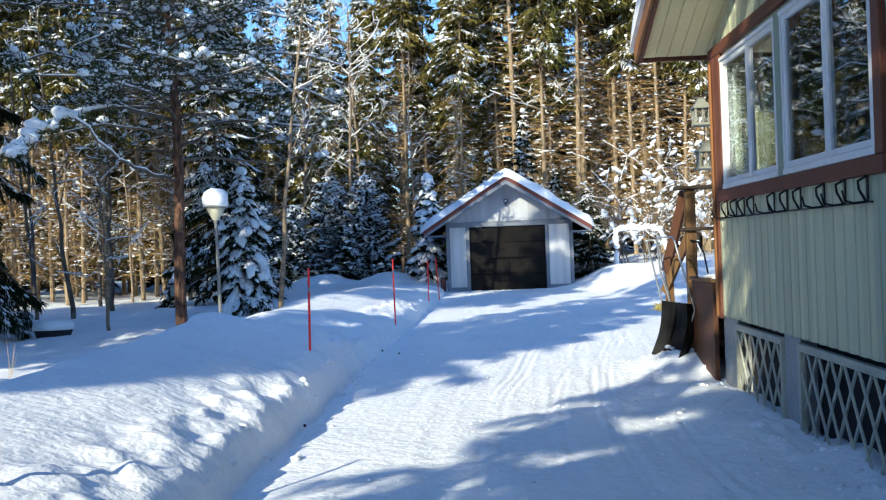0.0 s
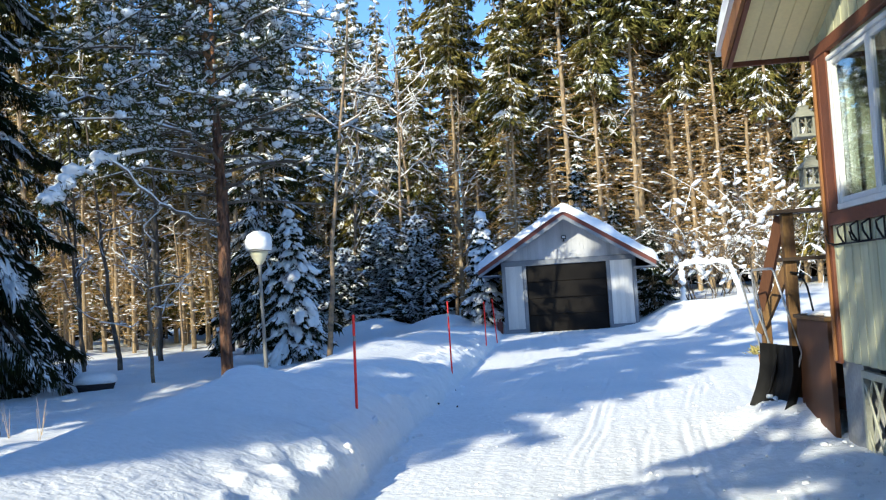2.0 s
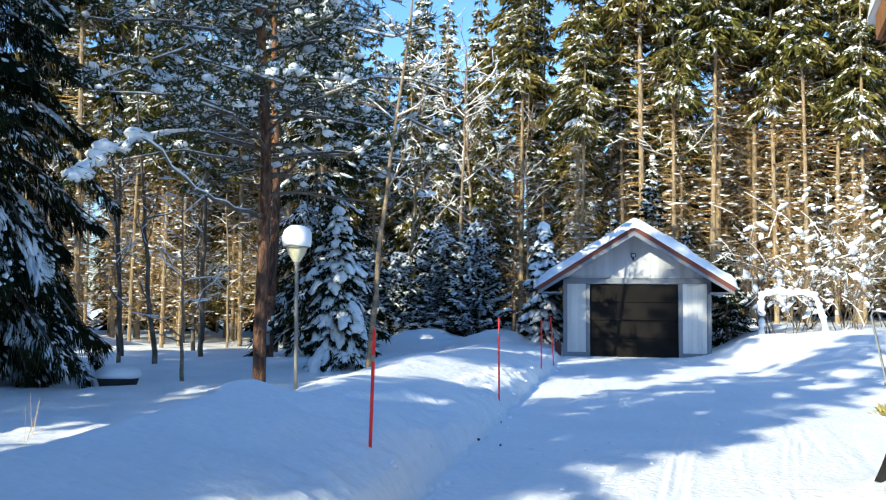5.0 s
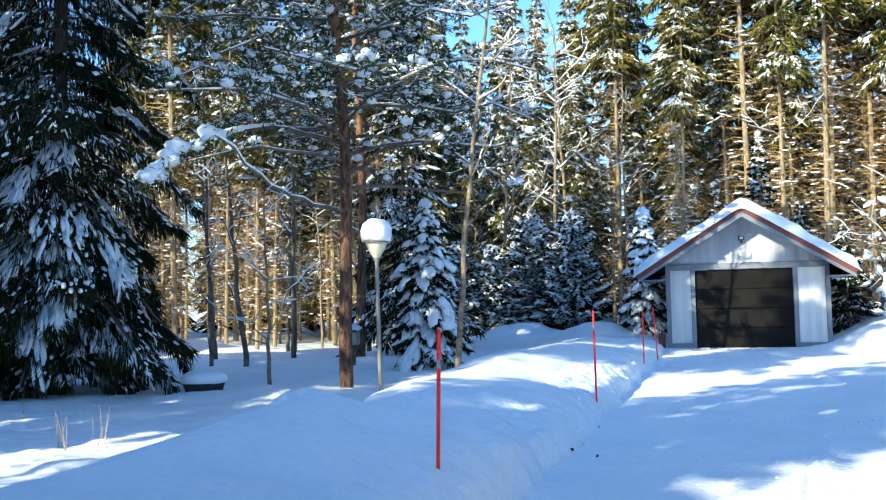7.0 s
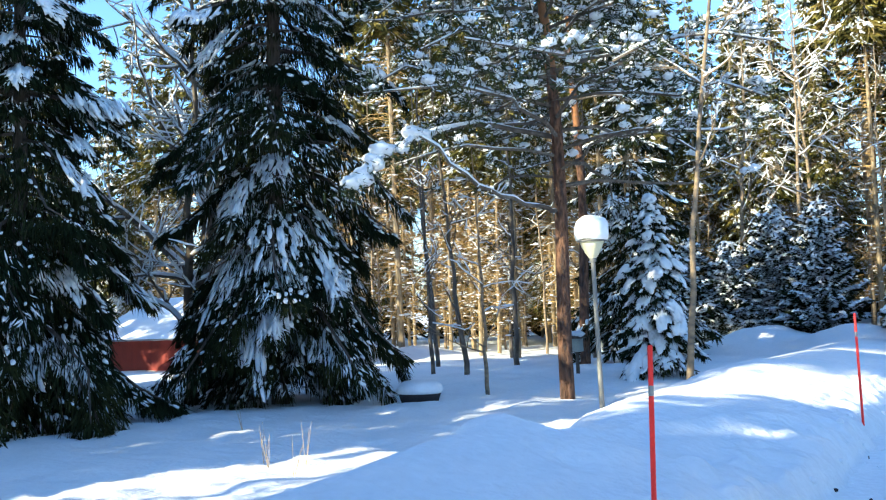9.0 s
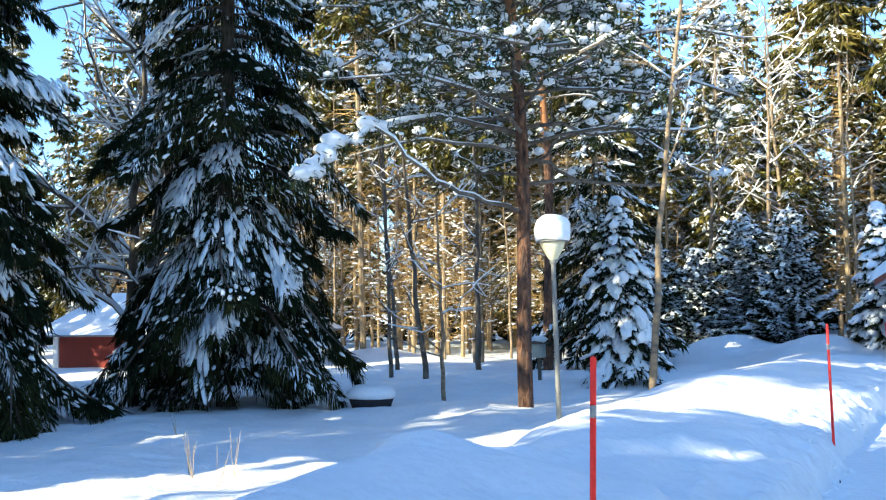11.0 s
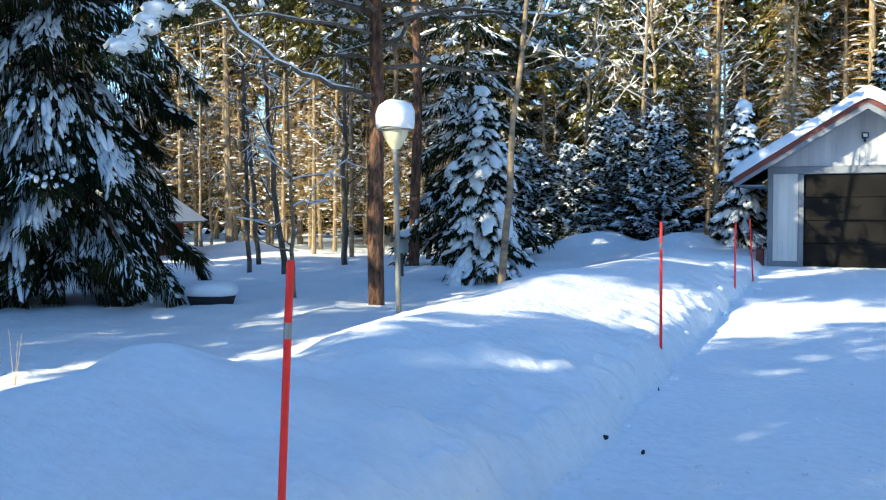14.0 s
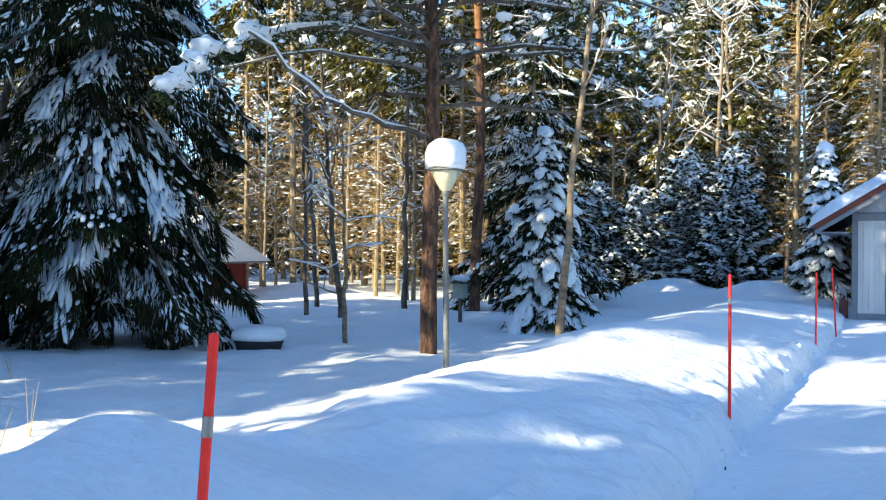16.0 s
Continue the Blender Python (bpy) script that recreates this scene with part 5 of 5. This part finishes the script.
cx, cy = rng0.uniform(0.4, 3.7, n), rng0.uniform(3.5, 17.5, n) ** 1.0
cs = rng0.uniform(0.25, 1.0, n) ** 3 * 0.020 + 0.004
crumbs.blobs(np.stack([cx, cy, height(cx, cy) + cs * 0.2], -1), np.stack([cs, cs * 0.8, cs * 0.6], -1), rng0)
n = 250
cy = rng0.uniform(4, 26, n)
cx = toe(cy) + rng0.normal(-0.02, 0.12, n)
cs = rng0.uniform(0.1, 1.0, n) ** 4 * 0.06 + 0.004
crumbs.blobs(np.stack([cx, cy, height(cx, cy) + cs * 0.1], -1), np.stack([cs, cs * 0.8, cs * 0.7], -1), rng0)
n = 260
cx, cy = rng0.normal(3.65, 0.25, n), rng0.uniform(5, 13, n)
cx = np.minimum(cx, 3.88)
cs = rng0.uniform(0.2, 1.0, n) ** 3 * 0.035 + 0.005
crumbs.blobs(np.stack([cx, cy, height(cx, cy) + cs * 0.1], -1), np.stack([cs, cs * 0.8, cs * 0.7], -1), rng0)
tagged(new("snow_crumbs", crumbs.mesh("snow_crumbs", SNOW, True)), "loose crumbs of snow on the drive", "snow", kind="stuff")
grass = Geo()
for x, y in ((-6.95, 15.6), (-6.6, 15.9), (-6.3, 15.3), (-7.3, 15.9), (-9.9, 18.3)):
    z = ground_z(x, y)
    for _ in range(3):
        a = rng0.uniform(-0.1, 0.1, 2)
        grass.tube([(x, y, z - 0.05), (x + a[0], y + a[1], z + rng0.uniform(0.25, 0.6))], [0.005, 0.002], 3, False)
tagged(new("dry_stalks", grass.mesh("dry_stalks", DRY_GRASS)), "dry stalks poking through the snow", "grass", kind="stuff")


# ---- forest ----
def forest():
    rng = np.random.default_rng(2024)
    kinds = []
    for k in range(3):
        kinds.append(spruce("forest_spruce", "tall snowy forest spruce", 21.0, 2.4, 2.5, 300 + k, 150, 80, 1.7, 0.75, 0.50, 0.042, 0.15, 20, hang=1.4, load=1.4, dust=0.05, grain=0.10, needle=SUNLIT_NEEDLE))
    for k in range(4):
        kinds.append(spruce("forest_spruce", "tall forest spruce with a bare lower trunk and dry twigs", 23.0, 1.9, 10.0 + 1.2 * k, 320 + k, 85, 60, 1.1, 0.7, 0.55, 0.046, 0.12, 260, hang=1.2, load=1.4, dust=0.05, grain=0.10, needle=SUNLIT_NEEDLE))
    for k in range(2):
        kinds.append(bare_tree("forest_birch", "slender bare forest birch", [(0, 0, -0.3), (0.1, 0.05, 5), (-0.1, 0.0, 10), (0.1, 0.1, 16)], 0.10, 340 + k, BIRCH_BARK, 18, 2.0, 0.3, 0.5, 1))
    spots = []

    def free(x, y, gap):
        return all((x - a) ** 2 + (y - b) ** 2 > gap * gap for a, b in spots)
    # the edge of the wood behind the garage, then its depth, then the far side of the lawn
    zones = [(46, -3, 22, 43, 50, 1.25, (0, 3, 4, 5, 6, 3, 4, 5, 6, 3, 4, 5, 6, 7)), (18, -13, -3, 44, 54, 1.2, (0, 1, 3, 4, 7, 8, 7)), (90, -26, 32, 50, 66, 1.5, (0, 1, 2, 3, 4, 5, 6, 0, 1, 2)),
             (34, -27, -9, 38, 52, 1.5, (3, 4, 5, 6, 3, 4, 7, 8)), (30, -50, -19, 26, 60, 2.2, (0, 1, 2, 3, 4, 7)), (16, -45, -20, 10, 27, 2.4, (0, 1, 2, 7, 8)), (14, 12, 34, 26, 46, 2.0, (0, 1, 3, 4, 5, 2))]
    used = set()
    for count, x0, x1, y0, y1, gap, mix in zones:
        made = tries = 0
        while made < count and tries < 4000:
            tries += 1
            x, y = rng.uniform(x0, x1), rng.uniform(y0, y1)
            if not free(x, y, gap) or (-38 < x < -17 and 29 < y < 40):
                continue
            # a gap in the wood lets the sky through
            if -0.29 < (x - 1.2) / (y - 3) < -0.112 and y > 42:
                low = True
            else:
                low = False
            spots.append((x, y))
            k = mix[int(rng.integers(0, len(mix)))]
            sc = rng.uniform(0.78, 1.12) * (0.0172 * (y - 3) if low else 1.0)
            m = Matrix.LocRotScale((x, y, ground_z(x, y)), Euler((rng.uniform(-0.02, 0.02), rng.uniform(-0.02, 0.02), rng.uniform(0, 6.28))), (sc, sc, sc * rng.uniform(0.92, 1.08)))
            if k in used:
                copy_thing(kinds[k], m)
            else:
                kinds[k].matrix_basis = m
                used.add(k)
            made += 1
    # unseen trees added behind the walker, towards the sun, to cast the shade
    for x, y, k in ((-4.6, -8.9, 0), (-2.0, -8.5, 1), (-6.6, -10.5, 2), (-9.0, -18.0, 0), (1.5, -9.5, 2), (-4.2, -5.5, 1), (-6.0, -7.5, 0), (-9.5, -3.8, 1), (-6.0, -5.0, 9), (-7.2, 2.6, 9), (-9.4, 2.0, 9), (-17.5, 1.5, 1), (-12.0, 3.6, 6), (-14.5, 0.5, 6), (-18.6, 9.3, 0), (-21.5, 12.5, 1), (-19.0, 12.2, 0), (-15.8, 9.3, 1), (-14.5, -12.0, 0), (-11.4, -3.5, 2), (-16.0, -9.5, 1), (-18.5, -1.0, 0), (-20.0, 4.0, 2),
                    (-24.0, 2.0, 1), (-23.0, -6.0, 0), (-23.0, 8.5, 0), (-28.0, 3.0, 2), (-28.0, 9.0, 1), (-16.0, 3.5, 1), (3.0, -20.0, 4), (-8.2, 0.8, 0), (-13.6, 7.5, 3), (-15.0, 8.5, 6), (-17.0, 10.0, 3)):
        young = k == 9
        sc = rng.uniform(0.88, 1.05) * (0.72 if young else 1.0)
        k = 1 if young else k
        copy_thing(kinds[k], Matrix.LocRotScale((x, y, ground_z(x, y)), Euler((0, 0, rng.uniform(0, 6.28))), (sc, sc, sc)))
    for k in kinds:
        if k["label"]:
            tagged(k, group="forest trees")
    # the wood goes on as one mass behind
    far_g, far_s = Geo(), Geo()
    n = 420
    ang = rng.uniform(-1.5, 1.2, n)
    dist = rng.uniform(68, 100, n)
    for a, d in zip(ang, dist):
        x, y, h = d * math.sin(a), d * math.cos(a), rng.uniform(11, 18)
        z = np.linspace(0.5, h, 9)
        m = 110
        zz = rng.uniform(0, 1, m) ** 1.2
        aa = rng.uniform(0, 6.28, m)
        root = np.stack([x + 0 * aa, y + 0 * aa, 0.3 + zz * h], -1)
        way = np.stack([np.cos(aa), np.sin(aa), -0.55 + 0 * aa], -1)
        ln = 2.4 * (1 - zz) ** 0.8 + 0.25
        far_g.blades(root, way, ln, 0.10 * ln + 0.05, rng)
        pick = rng.integers(0, m, 12)
        c = root[pick] + way[pick] * (ln[pick] * rng.uniform(0.4, 0.9, 12))[:, None] + (0, 0, 0.12)
        far_s.blobs(c, np.tile((0.4, 0.3, 0.14), (12, 1)), rng)
    mass = thing("far_forest", "distant dark spruce forest with snow", "forest", kind="stuff")
    part("foliage", far_g, NEEDLE, mass, kind="stuff")
    part("snow_load", far_s, SNOW, mass, "", True, kind="stuff")


forest()
